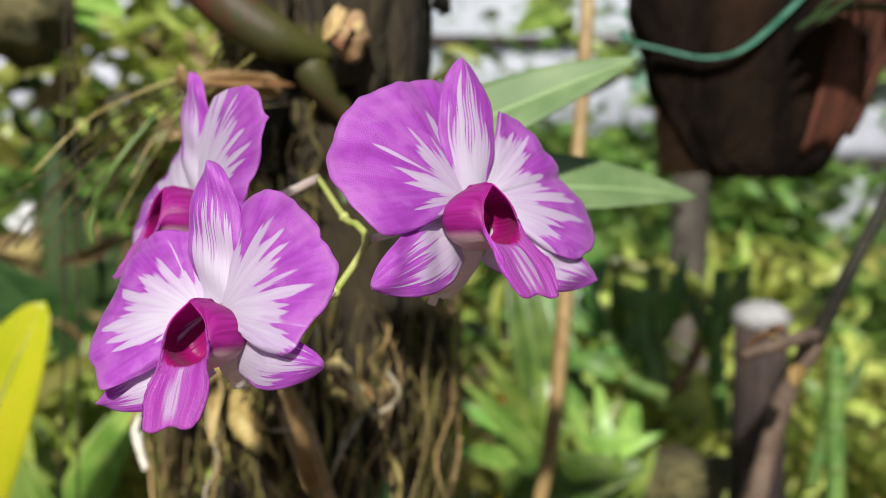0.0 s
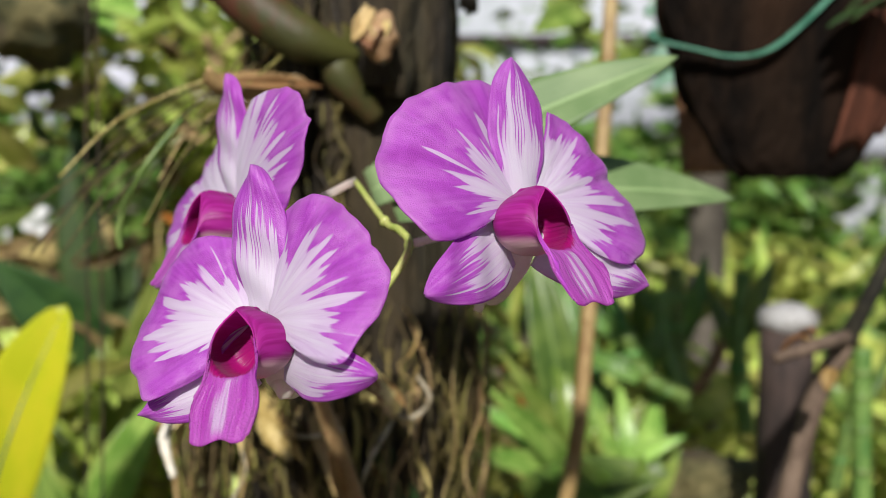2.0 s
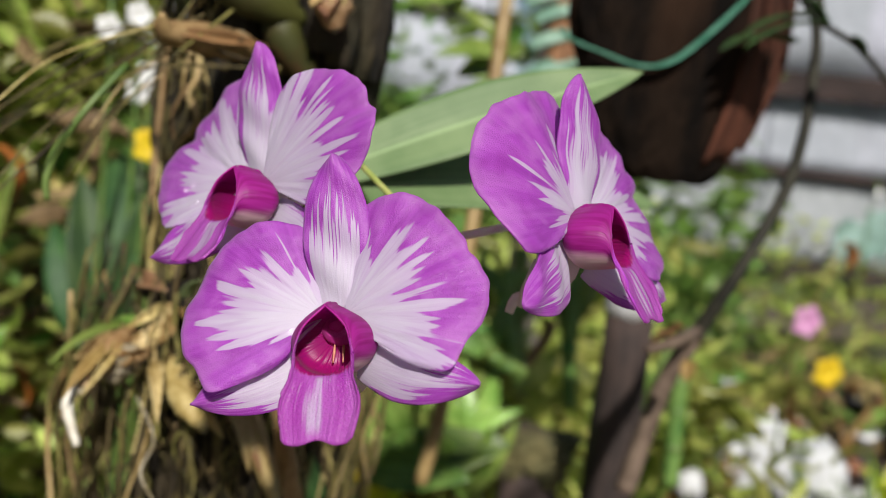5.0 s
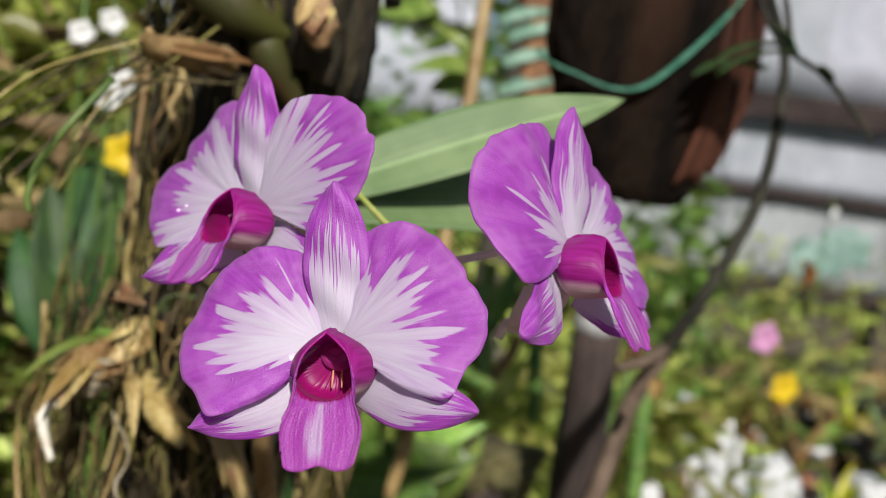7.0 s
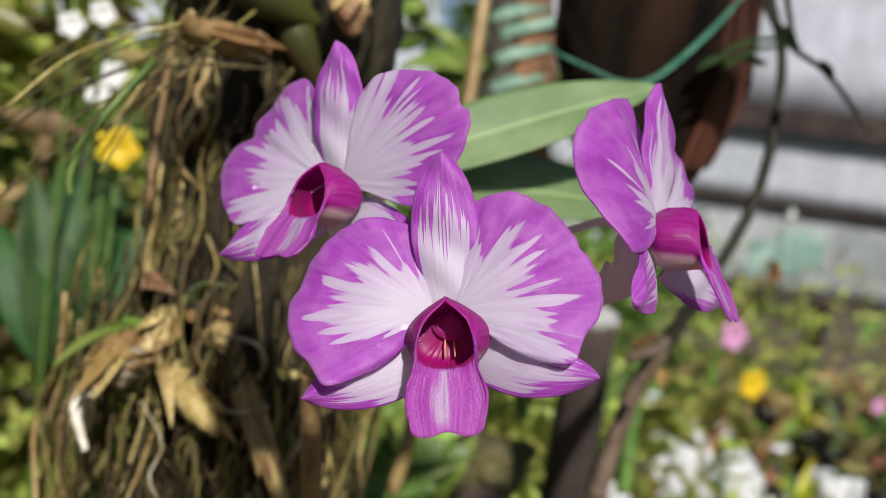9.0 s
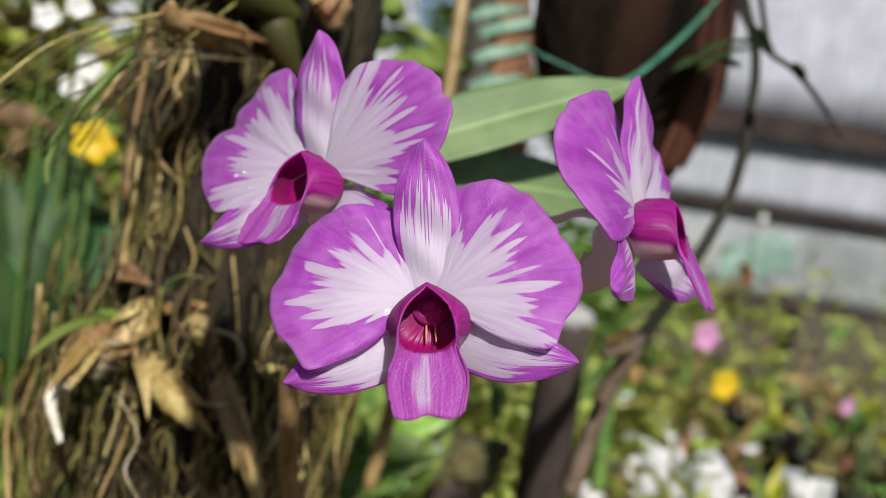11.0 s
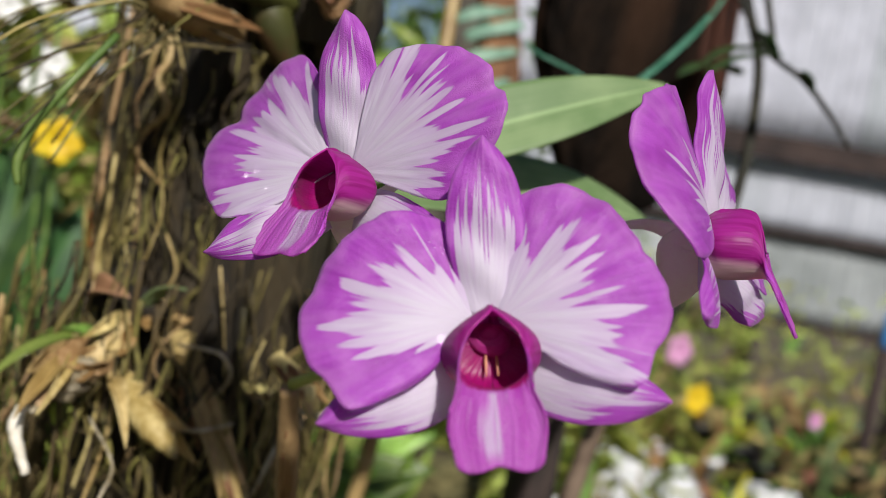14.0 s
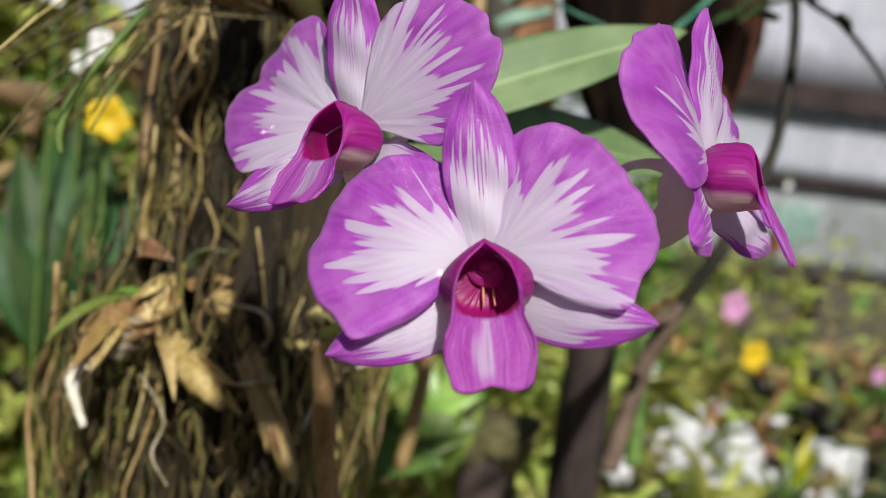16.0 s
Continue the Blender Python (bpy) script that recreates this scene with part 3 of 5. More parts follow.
FRONT = at((-0.0595, 0.2171, 1.3611), -25, -12, -12)
LEFT = at((-0.0838, 0.2694, 1.3849), -45, -12, -8)
RIGHT = at((0.0150, 0.2407, 1.3887), 26, -12, 2)
flower("fully open purple and white orchid flower in front", FRONT, 1,
       petals=((FRONT_PETAL := ((-0.0025, 0.0095, 0.0065), ((228, 13.0), (224, 18.2), (220, 22.6), (217, 26.6), (214, 29.6), (209, 30.6), (203, 30.9), (197, 32.4), (188, 34.8), (180, 36.0), (172, 35.3), (166, 33.7), (156, 33.6), (144, 32.4), (131, 30.1), (118, 27.4), (103, 22.1)),
                (13.61, 6.36, 10.22, -5.66, -1.29), ((167, 0.0005), (190, -0.0004)))),
               ((0.0025, 0.0090, 0.0065), ((-38, 14.0), (-35, 20.8), (-32, 25.5), (-29, 29.3), (-24, 30.7), (-17, 30.6), (-10, 32.4), (-2, 34.4), (6, 35.5), (14, 34.8), (20, 34.0), (24, 33.1), (33, 33.6), (46, 33.4), (57, 32.5), (67, 30.8), (78, 27.0)),
                (-14.73, 5.63, 9.13, 4.12, -2.24), ((24, 0.0009), (17, -0.0006)))),
       dorsal=(0.0010, 0.0086, 0.0455), tips=((-0.0344, 0.0042, -0.0127), (0.0350, 0.0005, -0.0109)), centre=(0.0008, 0, 0),
       looks=(dict(edge=0.66, wedge=(0.55, 0.14, 0.08), bottom=0.40, slope=0.12), dict(edge=0.67, wedge=(0.10, 0.15, 0.32), slope=0.02)))
flower("purple and white orchid flower with dew drops, turned aside", LEFT, 2,
       petals=((LEFT_PETAL := ((-0.0035, 0.0125, 0.0085), ((215, 17.0), (209, 27.0), (203, 33.4), (192, 37.7), (181, 42.4), (172, 46.2), (164, 48.0), (159, 46.4), (155, 43.2), (148, 46.0), (138, 48.4), (128, 46.0), (120, 42.5), (113, 31.0)),
                (2.7, 3.95, 4.19, -6.56, 1.06), ((155, 0.0016),))),
               ((0.0015, 0.0120, 0.0085), ((-19, 22.0), (-17, 27.4), (-12, 31.2), (-2, 34.6), (9, 38.2), (15, 41.3), (21, 42.9), (26, 43.2), (30, 41.9), (36, 42.6), (45, 41.2), (57, 38.0), (69, 33.8), (77, 30.0), (83, 24.0)),
                (-9.16, -3.55, 3.11, 4.11, 2.23), ((29, 0.0014), (22, -0.0006)))),
       dorsal=(-0.0046, 0.0087, 0.0502), tips=((-0.0352, 0.0083, -0.0144), (0.0340, 0.0080, -0.0110)), centre=(-0.0008, 0.0030, 0.0028), lip_turn=-12.0, lip_tip=(-0.0020, -0.0105, -0.0200), dorsal_edge=0.74, lines=0.5,
       looks=(dict(edge=0.70, wedge=(0.12, 0.14, 0.20), slope=0.10), dict(edge=0.74, wedge=(0.88, 0.12, 0.24), slope=-0.04)))
flower("purple and white orchid flower showing its cream spur", RIGHT, 3,
       petals=(((-0.0075, 0.0035, 0.0055), ((209, 15.0), (206, 24.4), (202, 30.7), (198, 32.2), (190, 34.0), (182, 35.7), (175, 37.7), (168, 38.9), (162, 38.8), (157, 37.8), (150, 38.4), (143, 38.0), (132, 36.7), (118, 35.2), (104, 34.0), (91, 33.4), (80, 31.0)),
                (16.46, 6.66, 9.72, -5.27, 0.1), ((157, 0.0006),)),
               ((-0.0025, 0.0035, 0.0055), ((-40, 14.0), (-39, 20.6), (-36, 26.5), (-31, 32.0), (-22, 37.2), (-14, 40.4), (-6, 42.2), (1, 41.2), (7, 38.0), (13, 34.2), (20, 32.3), (30, 31.8), (43, 31.0), (56, 30.3), (68, 28.4)),
                (-2.2, 6.36, 7.23, 4.29, -1.36), ((15, 0.0010),))),
       dorsal=(-0.0058, 0.0030, 0.0437), tips=((-0.0405, -0.0115, -0.0186), (0.0344, 0.0056, -0.0163)), centre=(-0.0055, -0.0065, -0.0012), lip_turn=18.0, lip_tip=(0.0052, -0.0096, -0.0216), dorsal_edge=0.72, lines=1.0,
       sepal_edges=(0.60, 0.82), sepal_width=0.0088, chin=(0.0300, -0.0165), spur=(-0.0065, 0.0300, -0.0207),
       looks=(dict(edge=0.56, wedge=(0.8, 0.14, 0.06), slope=0.12), dict(edge=0.65, wedge=(0.12, 0.12, 0.16), slope=0.06)))

# the spray that carries them
NODE = (-0.022, 0.273, 1.380)
spray = thing("flower_spray", "thin green flower stem with cream stalks", "flower stem")
tube("stem", [(-0.030, 0.260, 1.366), (-0.022, 0.269, 1.379), (-0.025, 0.276, 1.384), (-0.030, 0.285, 1.386), (-0.042, 0.314, 1.398)], (0.0011, 0.0012, 0.0012, 0.0011, 0.0010), STALK, spray, "", 24, 10)
tube("stem", [(-0.030, 0.260, 1.366), (-0.036, 0.269, 1.359), (-0.050, 0.315, 1.336), (-0.0605, 0.352, 1.317)], (0.0011, 0.0012, 0.0014, 0.0020), STALK, spray, "", 24, 10)
tube("pedicel", [tuple(RIGHT @ Vector((0, 0.014, 0.003))), tuple(RIGHT @ Vector((0, 0.0215, 0.0060))), tuple(RIGHT @ Vector((0, 0.0286, 0.0068))), tuple(RIGHT @ Vector((-0.001, 0.0374, 0.0048))), NODE], (0.0030, 0.0017, 0.0013, 0.0013, 0.0013), SPUR, spray, "cream flower stalk", 20, 10)
tube("pedicel", [tuple(FRONT @ Vector((0, 0.014, 0.003))), tuple(FRONT @ Vector((0.001, 0.0225, 0.0055))), tuple(FRONT @ Vector((0.002, 0.030, 0.005))), (-0.030, 0.260, 1.366)], (0.0024, 0.0016, 0.0013), SPUR, spray, "cream flower stalk", 16, 10)
tube("pedicel", [tuple(LEFT @ Vector((0, 0.014, 0.003))), tuple(LEFT @ Vector((0.004, 0.024, 0.0055))), (-0.042, 0.314, 1.398)], (0.0024, 0.0016, 0.0013), SPUR, spray, "cream flower stalk", 16, 10)
for p in (NODE, (-0.030, 0.285, 1.386), (-0.030, 0.260, 1.366)):
    ball("node", p, (0.0017, 0.0017, 0.0019), STALK, spray, "", 0.15, 3)

# ---- the orchid's own leaves, in front of the hanging log ----
near = thing("orchid_leaf_pair", "two long pale green orchid leaves, one lit, one shaded", "orchid leaves")
leaf("leaf", (-0.042, 0.376, 1.393), (0.0796, 0.3713, 1.4461), 0.026, LEAF_PALE, near, sag=0.03, fold=0.10, up=(0.25, -0.75, 0.6), n=28, m=13)
leaf("leaf", (-0.033, 0.373, 1.387), (0.1192, 0.4202, 1.3885), 0.032, LEAF_PALE, near, sag=0.05, fold=0.12, up=(0.1, -0.7, 0.7), n=28, m=13)

# ---- the trunk with its roots ----
trunk = thing("tree_trunk", "dark rough tree trunk wrapped in orchid roots", "tree trunk")
N, M = 96, 72
P = np.zeros((N, M, 3))
for i in range(N):
    q = 2 * math.pi * i / N
    for j in range(M):
        t = j / (M - 1)
        z = 1.62 * t
        cx, cy = -0.098 + 0.05 * t + 0.006 * math.sin(5 * t), 0.525
        r = 0.058 - 0.010 * t + 0.004 * math.sin(3 * q + 4 * t)
        v = Vector((math.cos(q) * 2.2, math.sin(q) * 2.2, z * 9))
        r += 0.010 * noise.noise(v) + 0.005 * noise.noise(v * 3.1) + 0.0035 * abs(math.sin(9 * q + 3 * noise.noise(v * 0.6)))
        P[i, j] = cx + r * math.cos(q), cy + r * math.sin(q), z
sheet("bark", P, BARK, trunk, wrap=True)
rng = random.Random(3)
for k in range(16):
    q0, z0 = rng.uniform(math.pi * 0.8, math.pi * 2.1), rng.uniform(1.14, 1.56)
    W, H = rng.uniform(0.12, 0.3), rng.uniform(0.03, 0.08)
    G = np.zeros((8, 12, 3))
    for i, a_ in enumerate(np.linspace(-W, W, 8)):
        for j, b_ in enumerate(np.linspace(-1, 1, 12)):
            z = z0 + H * b_
            r = 0.064 + 0.006 * noise.noise(Vector((a_ * 9, z * 40, k))) - 0.004 * (a_ / W) ** 2
            q = q0 + a_ * (1 - 0.4 * b_ * b_) + 0.05 * noise.noise(Vector((z * 30, k, 0)))
            G[i, j] = -0.098 + 0.05 * z / 1.75 + r * 0.93 * math.cos(q), 0.525 + r * math.sin(q), z
    sheet("bark_flake", G, BARK, trunk, "loose bark flake", thick=0.003)

roots = thing("orchid_roots", "mat of thin brown aerial orchid roots hanging on bark", "aerial roots")
rng = random.Random(5)
for k in range(300):
    low_mat = k < 165
    q = rng.uniform(math.pi * 1.03, math.pi * 2.05) if low_mat else rng.uniform(math.pi * 0.85, math.pi * 1.5)
    top = rng.uniform(1.285, 1.345) if low_mat else rng.uniform(1.34, 1.54)
    low = top - rng.uniform(0.06, 0.26) * (1 if low_mat else 0.7)
    r0 = 0.064 + rng.uniform(0, 0.016) if low_mat else 0.052 + rng.uniform(0, 0.010)
    pts = []
    x0 = -0.072 if low_mat else -0.064
    sway = rng.uniform(-0.25, 0.25)
    for w in range(7):
        z = top + (low - top) * w / 6
        rr = r0 + (0.013 if low_mat else 0.0) * math.sin(math.pi * min(1, 0.2 + w / 7)) * rng.uniform(0.3, 1.2) + rng.uniform(-0.003, 0.003)
        qq = q + sway * w / 6 + rng.uniform(-0.12, 0.12) * (w > 0)
        pts.append((x0 - (0.014 if low_mat else 0.0) * (1.35 - z) * 3 + rr * math.cos(qq), 0.525 + rr * math.sin(qq), z))
    fat = rng.choice((0.0004, 0.0005, 0.0006, 0.0008, 0.0013))
    tube("root", pts, (fat, fat * rng.uniform(0.7, 1.3), fat * 0.6), ROOT if k % 6 else SHEATH, roots, "", 20, 5, 0.1, k)
for pts, r in (
    ([(-0.137, 0.428, 1.288), (-0.144, 0.424, 1.276), (-0.138, 0.417, 1.259)], 0.0036),
    ([(-0.086, 0.447, 1.306), (-0.071, 0.430, 1.307), (-0.065, 0.437, 1.294), (-0.075, 0.450, 1.279)], 0.0013),
    ([(-0.094, 0.447, 1.271), (-0.076, 0.429, 1.275), (-0.061, 0.434, 1.277)], 0.0012),
    ([(-0.025, 0.423, 1.306), (-0.019, 0.422, 1.295), (-0.028, 0.422, 1.286), (-0.040, 0.432, 1.287)], 0.0016),
    ([(-0.037, 0.431, 1.282), (-0.046, 0.420, 1.268), (-0.052, 0.419, 1.252)], 0.0015),
    ([(-0.104, 0.415, 1.235), (-0.111, 0.419, 1.247), (-0.107, 0.429, 1.259), (-0.117, 0.446, 1.273)], 0.0010),
):
    tube("root", pts, (r * 0.6, r * 0.75, r * 0.45), ROOT_WHITE if r > 0.003 else ROOT_PALE, roots, "pale living root", 26, 8, 0.15)

# old canes and papery sheaths at the plant's foot
def sheath(pts, radii, mat=SHEATH, label="papery tan dry sheath of an old orchid cane", seed=0, strips=4):
    s = thing("dry_sheath", label, "dry sheath", "dry sheaths on the trunk")
    tube("sheath_body", pts, radii, mat, s, "", 26, 16, 0.13, seed, 0.8)
    r = random.Random(seed)
    for k in range(strips):
        line = spline(pts, 12)
        c = line[r.randrange(1, 6)]
        d = line[r.randrange(7, 12)]
        off = np.array([r.uniform(-1, 1), r.uniform(-1, -0.2), r.uniform(-0.4, 0.6)]) * max(radii) * 1.1
        leaf("papery_strip", tuple(c + off * 0.6), tuple(d + off * r.uniform(0.9, 1.9)), max(radii) * r.uniform(0.5, 1.1), r.choice((SHEATH, CANE, LEAF_DRY)), s, "peeling dry strip", sag=r.uniform(-0.1, 0.15), fold=0.35, twist=r.uniform(-70, 70), wave=0.1, up=(0, -1, 0.2))
    a, b = np.array(pts[-2]), np.array(pts[-1])
    tube("sheath_tip", [b - (b - a) * 0.2, b + (b - a) * 0.12], (radii[-1] * 0.9, radii[-1] * 0.3), ROOT_PALE, s, "frayed pale tip", 5, 10, 0.1, seed)
    return s


sheath([(-0.106, 0.465, 1.289), (-0.100, 0.451, 1.280), (-0.092, 0.430, 1.274), (-0.085, 0.421, 1.267)], (0.004, 0.0085, 0.0075, 0.0022), seed=1)
sheath([(-0.083, 0.467, 1.305), (-0.077, 0.453, 1.292), (-0.070, 0.442, 1.274), (-0.059, 0.430, 1.252), (-0.050, 0.425, 1.234)], (0.0066, 0.0062, 0.0056, 0.005, 0.0045), CANE, "dry brown orchid cane stub with papery skin", 2)
sheath([(-0.065, 0.469, 1.284), (-0.053, 0.463, 1.285), (-0.042, 0.459, 1.285)], (0.003, 0.0036, 0.003), seed=3)
sheath([(-0.123, 0.463, 1.304), (-0.130, 0.443, 1.295), (-0.138, 0.423, 1.283)], (0.003, 0.0065, 0.003), seed=4)
sheath([(-0.106, 0.467, 1.313), (-0.113, 0.458, 1.301), (-0.126, 0.452, 1.291)], (0.004, 0.007, 0.004), seed=5)
sheath([(-0.122, 0.496, 1.316), (-0.102, 0.477, 1.316), (-0.087, 0.470, 1.311)], (0.006, 0.010, 0.006), BARK, "dark brown withered cane base", 6)
sheath([(-0.061, 0.354, 1.315), (-0.056, 0.362, 1.294), (-0.048, 0.379, 1.259), (-0.041, 0.387, 1.235)], (0.0034, 0.0042, 0.0045, 0.0045), CANE, "slender tan orchid cane standing against bark", 7, 2)
sheath([(-0.050, 0.424, 1.309), (-0.038, 0.413, 1.298), (-0.034, 0.412, 1.291)], (0.005, 0.006, 0.003), seed=8)
sheath([(-0.130, 0.447, 1.282), (-0.122, 0.444, 1.292), (-0.116, 0.442, 1.291)], (0.007, 0.0085, 0.004), ROOT_PALE, "pale swollen bulb base with dry skin", 9)
sheath([(-0.096, 0.815, 1.414), (-0.095, 0.817, 1.437), (-0.090, 0.818, 1.461)], (0.006, 0.013, 0.005), ROOT_PALE, "white papery bract beside the trunk", 12)
sheath([(-0.041, 0.458, 1.477), (-0.044, 0.447, 1.464), (-0.042, 0.446, 1.453)], (0.003, 0.010, 0.004), seed=10, label="papery pale bract with an orange tinge")
sheath([(-0.116, 0.411, 1.446), (-0.114, 0.420, 1.440), (-0.098, 0.437, 1.440), (-0.083, 0.454, 1.440)], (0.0012, 0.006, 0.009, 0.008), CANE, "curved brown leafless cane stub", 11, 1)
bulb = thing("pseudobulb", "stout olive and red brown orchid pseudobulb", "pseudobulb")
tube("bulb", [(-0.128, 0.470, 1.499), (-0.103, 0.459, 1.479), (-0.080, 0.457, 1.464), (-0.056, 0.467, 1.457)], (0.0115, 0.0128, 0.0112, 0.0045), BULB, bulb, "", 24, 18, 0.02)
tube("bulb", [(-0.066, 0.478, 1.471), (-0.065, 0.466, 1.450), (-0.048, 0.474, 1.427)], (0.008, 0.0095, 0.006), BULB, bulb, "", 20, 16, 0.02)

# drooping dry root straps beside the trunk
straps = thing("hanging_roots", "long drooping tan aerial roots", "aerial roots")
rng = random.Random(9)
HOOK = np.array((-0.092, 0.436, 1.442))
for k in range(17):
    drop_ = rng.uniform(0.3, 1.0)
    end = np.array((-0.172, 0.404, 1.362)) * drop_ + np.array((-0.166, 0.412, 1.442)) * (1 - drop_) + np.array((rng.uniform(-0.03, 0.03), rng.uniform(-0.02, 0.05), rng.uniform(-0.02, 0.01)))
    m1 = HOOK * 0.62 + end * 0.38 + np.array((0, rng.uniform(-0.01, 0.01), rng.uniform(0.006, 0.02)))
    m2 = HOOK * 0.25 + end * 0.75 + np.array((0, 0, rng.uniform(0.004, 0.014)))
    tube("root", [HOOK + np.array((rng.uniform(-0.02, 0.02), 0, rng.uniform(-0.015, 0.02))), m1, m2, end], (0.0007, 0.0004, 0.0004, 0.0005), ROOT if k % 6 else SHEATH, straps, "", 26, 7, 0.03, k)
tube("root", [(-0.128, 0.411, 1.424), (-0.141, 0.401, 1.404), (-0.151, 0.402, 1.387), (-0.154, 0.401, 1.375), (-0.153, 0.400, 1.367)], (0.0014, 0.0014, 0.0018, 0.0017, 0.0012), CANE_GREEN, straps, "root with a fresh green tip", 24, 8)
for x in (125, 148):
    tube("root", [(-0.206, 0.512, 1.513) if x == 125 else (-0.203, 0.512, 1.513), (-0.208, 0.503, 1.416) if x == 125 else (-0.201, 0.502, 1.401), (-0.207, 0.494, 1.307) if x == 125 else (-0.199, 0.494, 1.307), (-0.209, 0.484, 1.194) if x == 125 else (-0.199, 0.484, 1.194)], (0.0007, 0.0008, 0.0008, 0.0007), ROOT, straps, "", 24, 6)

# ---- the hanging log with its green tape ----
def log_at(w, q):
    x, y = 0.097 * w * math.cos(q), 0.033 * w * math.sin(q)
    return 0.210 + 0.94 * x - 0.342 * y, 0.600 + 0.342 * x + 0.94 * y


log = thing("hanging_log", "near-black hanging log with red brown bark", "wood log")
N, M = 72, 40
P = np.zeros((N, M, 3))
for i in range(N):
    q = 2 * math.pi * i / N
    for j in range(M):
        t = j / (M - 1)
        z = 1.397 + 0.20 * t
        w = (0.35 + 0.65 * (t / 0.5) ** 0.55) if t < 0.5 else 1.0
        v = Vector((math.cos(q) * 2, math.sin(q) * 2, z * 14))
        k = 1 + 0.07 * noise.noise(v) + 0.05 * noise.noise(v * 2.9) + 0.03 * abs(math.sin(8 * q))
        P[i, j] = *log_at(w * k, q), z + 0.004 * noise.noise(v * 2)
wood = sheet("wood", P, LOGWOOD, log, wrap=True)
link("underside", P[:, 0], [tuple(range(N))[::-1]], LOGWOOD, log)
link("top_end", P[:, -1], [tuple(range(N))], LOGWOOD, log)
for k, (q0, q1, z0, z1) in enumerate(((-75, -38, 1.412, 1.56), (-36, -8, 1.43, 1.588), (-5, 25, 1.44, 1.590))):
    G = np.zeros((14, 20, 3))
    for i, q in enumerate(np.linspace(radians(q0), radians(q1), 14)):
        for j, t in enumerate(np.linspace(0, 1, 20)):
            z = z0 + (z1 - z0) * t
            w = 1.06 + 0.03 * noise.noise(Vector((q * 5, z * 30, k)))
            w *= 0.35 + 0.65 * min(1, (z - 1.397) / 0.1) ** 0.55
            G[i, j] = *log_at(w, q), z + 0.006 * math.sin(5 * q + k)
    sheet("bark_plate", G, REDBARK, log, "red brown bark plate", thick=0.004)
tape = thing("plastic_tape", "green plastic tie tape wound round hanging log", "tie tape")
tube("band", [log_at(1.10, radians(q)) + (z,) for q, z in ((150, 1.488), (190, 1.479), (212, 1.473), (232, 1.468), (247, 1.474), (265, 1.500), (285, 1.535), (305, 1.575))],
     (0.0026, 0.0029, 0.0031, 0.0031, 0.0029, 0.0027, 0.0025, 0.0025), TAPE, tape, "", 60, 8, 0.08, 1, 0.35)
slab = thing("bark_slab", "orange brown bark slab bound with green tape", "bark slab")
ps = [(0.199, 0.830, 1.592), (0.208, 0.817, 1.508), (0.212, 0.811, 1.455), (0.214, 0.804, 1.398)]
tube("slab", ps, (0.0105, 0.0115, 0.0115, 0.010), SLAB, slab, "", 30, 14, 0.10, 4, 2.0)
for k, p in enumerate(((0.198, 0.797, 1.536), (0.195, 0.795, 1.512), (0.195, 0.793, 1.486), (0.189, 0.802, 1.550))):
    x, y, z = p
    tube("band", [(x - 0.027, y + 0.018, z - 0.013), (x - 0.013, y + 0.012, z - 0.005), (x + 0.012, y + 0.012, z + 0.005), (x + 0.026, y + 0.018, z + 0.010)], (0.0012, 0.0016, 0.0016, 0.0012), TAPE_PALE, slab, "green tape", 16, 10, 0.10, k, 4.6)

# ---- branch and vine to one side ----
branch = thing("dead_branch", "thin bare branch with a rough node", "branch")
tube("branch_wood", [(0.208, 0.583, 1.175), (0.222, 0.587, 1.228), (0.232, 0.590, 1.258), (0.250, 0.590, 1.2935)], (0.0075, 0.0068, 0.0065, 0.0070), BRANCH, branch, "", 40, 10, 0.08, 2)
tube("upper_branch", [(0.248, 0.589, 1.290), (0.259, 0.564, 1.343), (0.286, 0.565, 1.404), (0.295, 0.569, 1.456), (0.296, 0.576, 1.511), (0.277, 0.575, 1.547), (0.270, 0.581, 1.578)], (0.0060, 0.0045, 0.0042, 0.0038, 0.0034, 0.0034, 0.0034), BRANCH_DARK, branch, "dark smooth upper branch", 60, 10, 0.06, 3)
tube("side_twig", [(0.250, 0.590, 1.2935), (0.198, 0.522, 1.300), (0.175, 0.517, 1.294)], (0.005, 0.0042, 0.003), BRANCH, branch, "", 12, 8, 0.08, 3)
for k, p in enumerate(((0.183, 0.525, 1.296), (0.197, 0.533, 1.305), (0.217, 0.536, 1.284), (0.219, 0.572, 1.288))):
    leaf("dry_scale", p, (p[0] + 0.012 * math.cos(k), p[1] - 0.006, p[2] + 0.013 * math.sin(2 * k + 1)), 0.009, LEAF_DRY, branch, "curled dry scale", sag=0.1, fold=0.3)
vine = thing("vine", "dark green trailing vine with narrow leaves", "vine")
tube("vine_stem", [(0.254, 0.563, 1.552), (0.255, 0.538, 1.523), (0.269, 0.532, 1.508), (0.290, 0.523, 1.496), (0.310, 0.513, 1.475), (0.323, 0.507, 1.458)], (0.0022, 0.0022, 0.002, 0.002, 0.0018, 0.0012), BRANCH_DARK, vine, "", 30, 7, 0.05)
tube("vine_stem", [(0.259, 0.539, 1.550), (0.265, 0.535, 1.528), (0.270, 0.531, 1.506)], (0.002, 0.0022, 0.002), BRANCH_DARK, vine, "", 12, 7, 0.05)
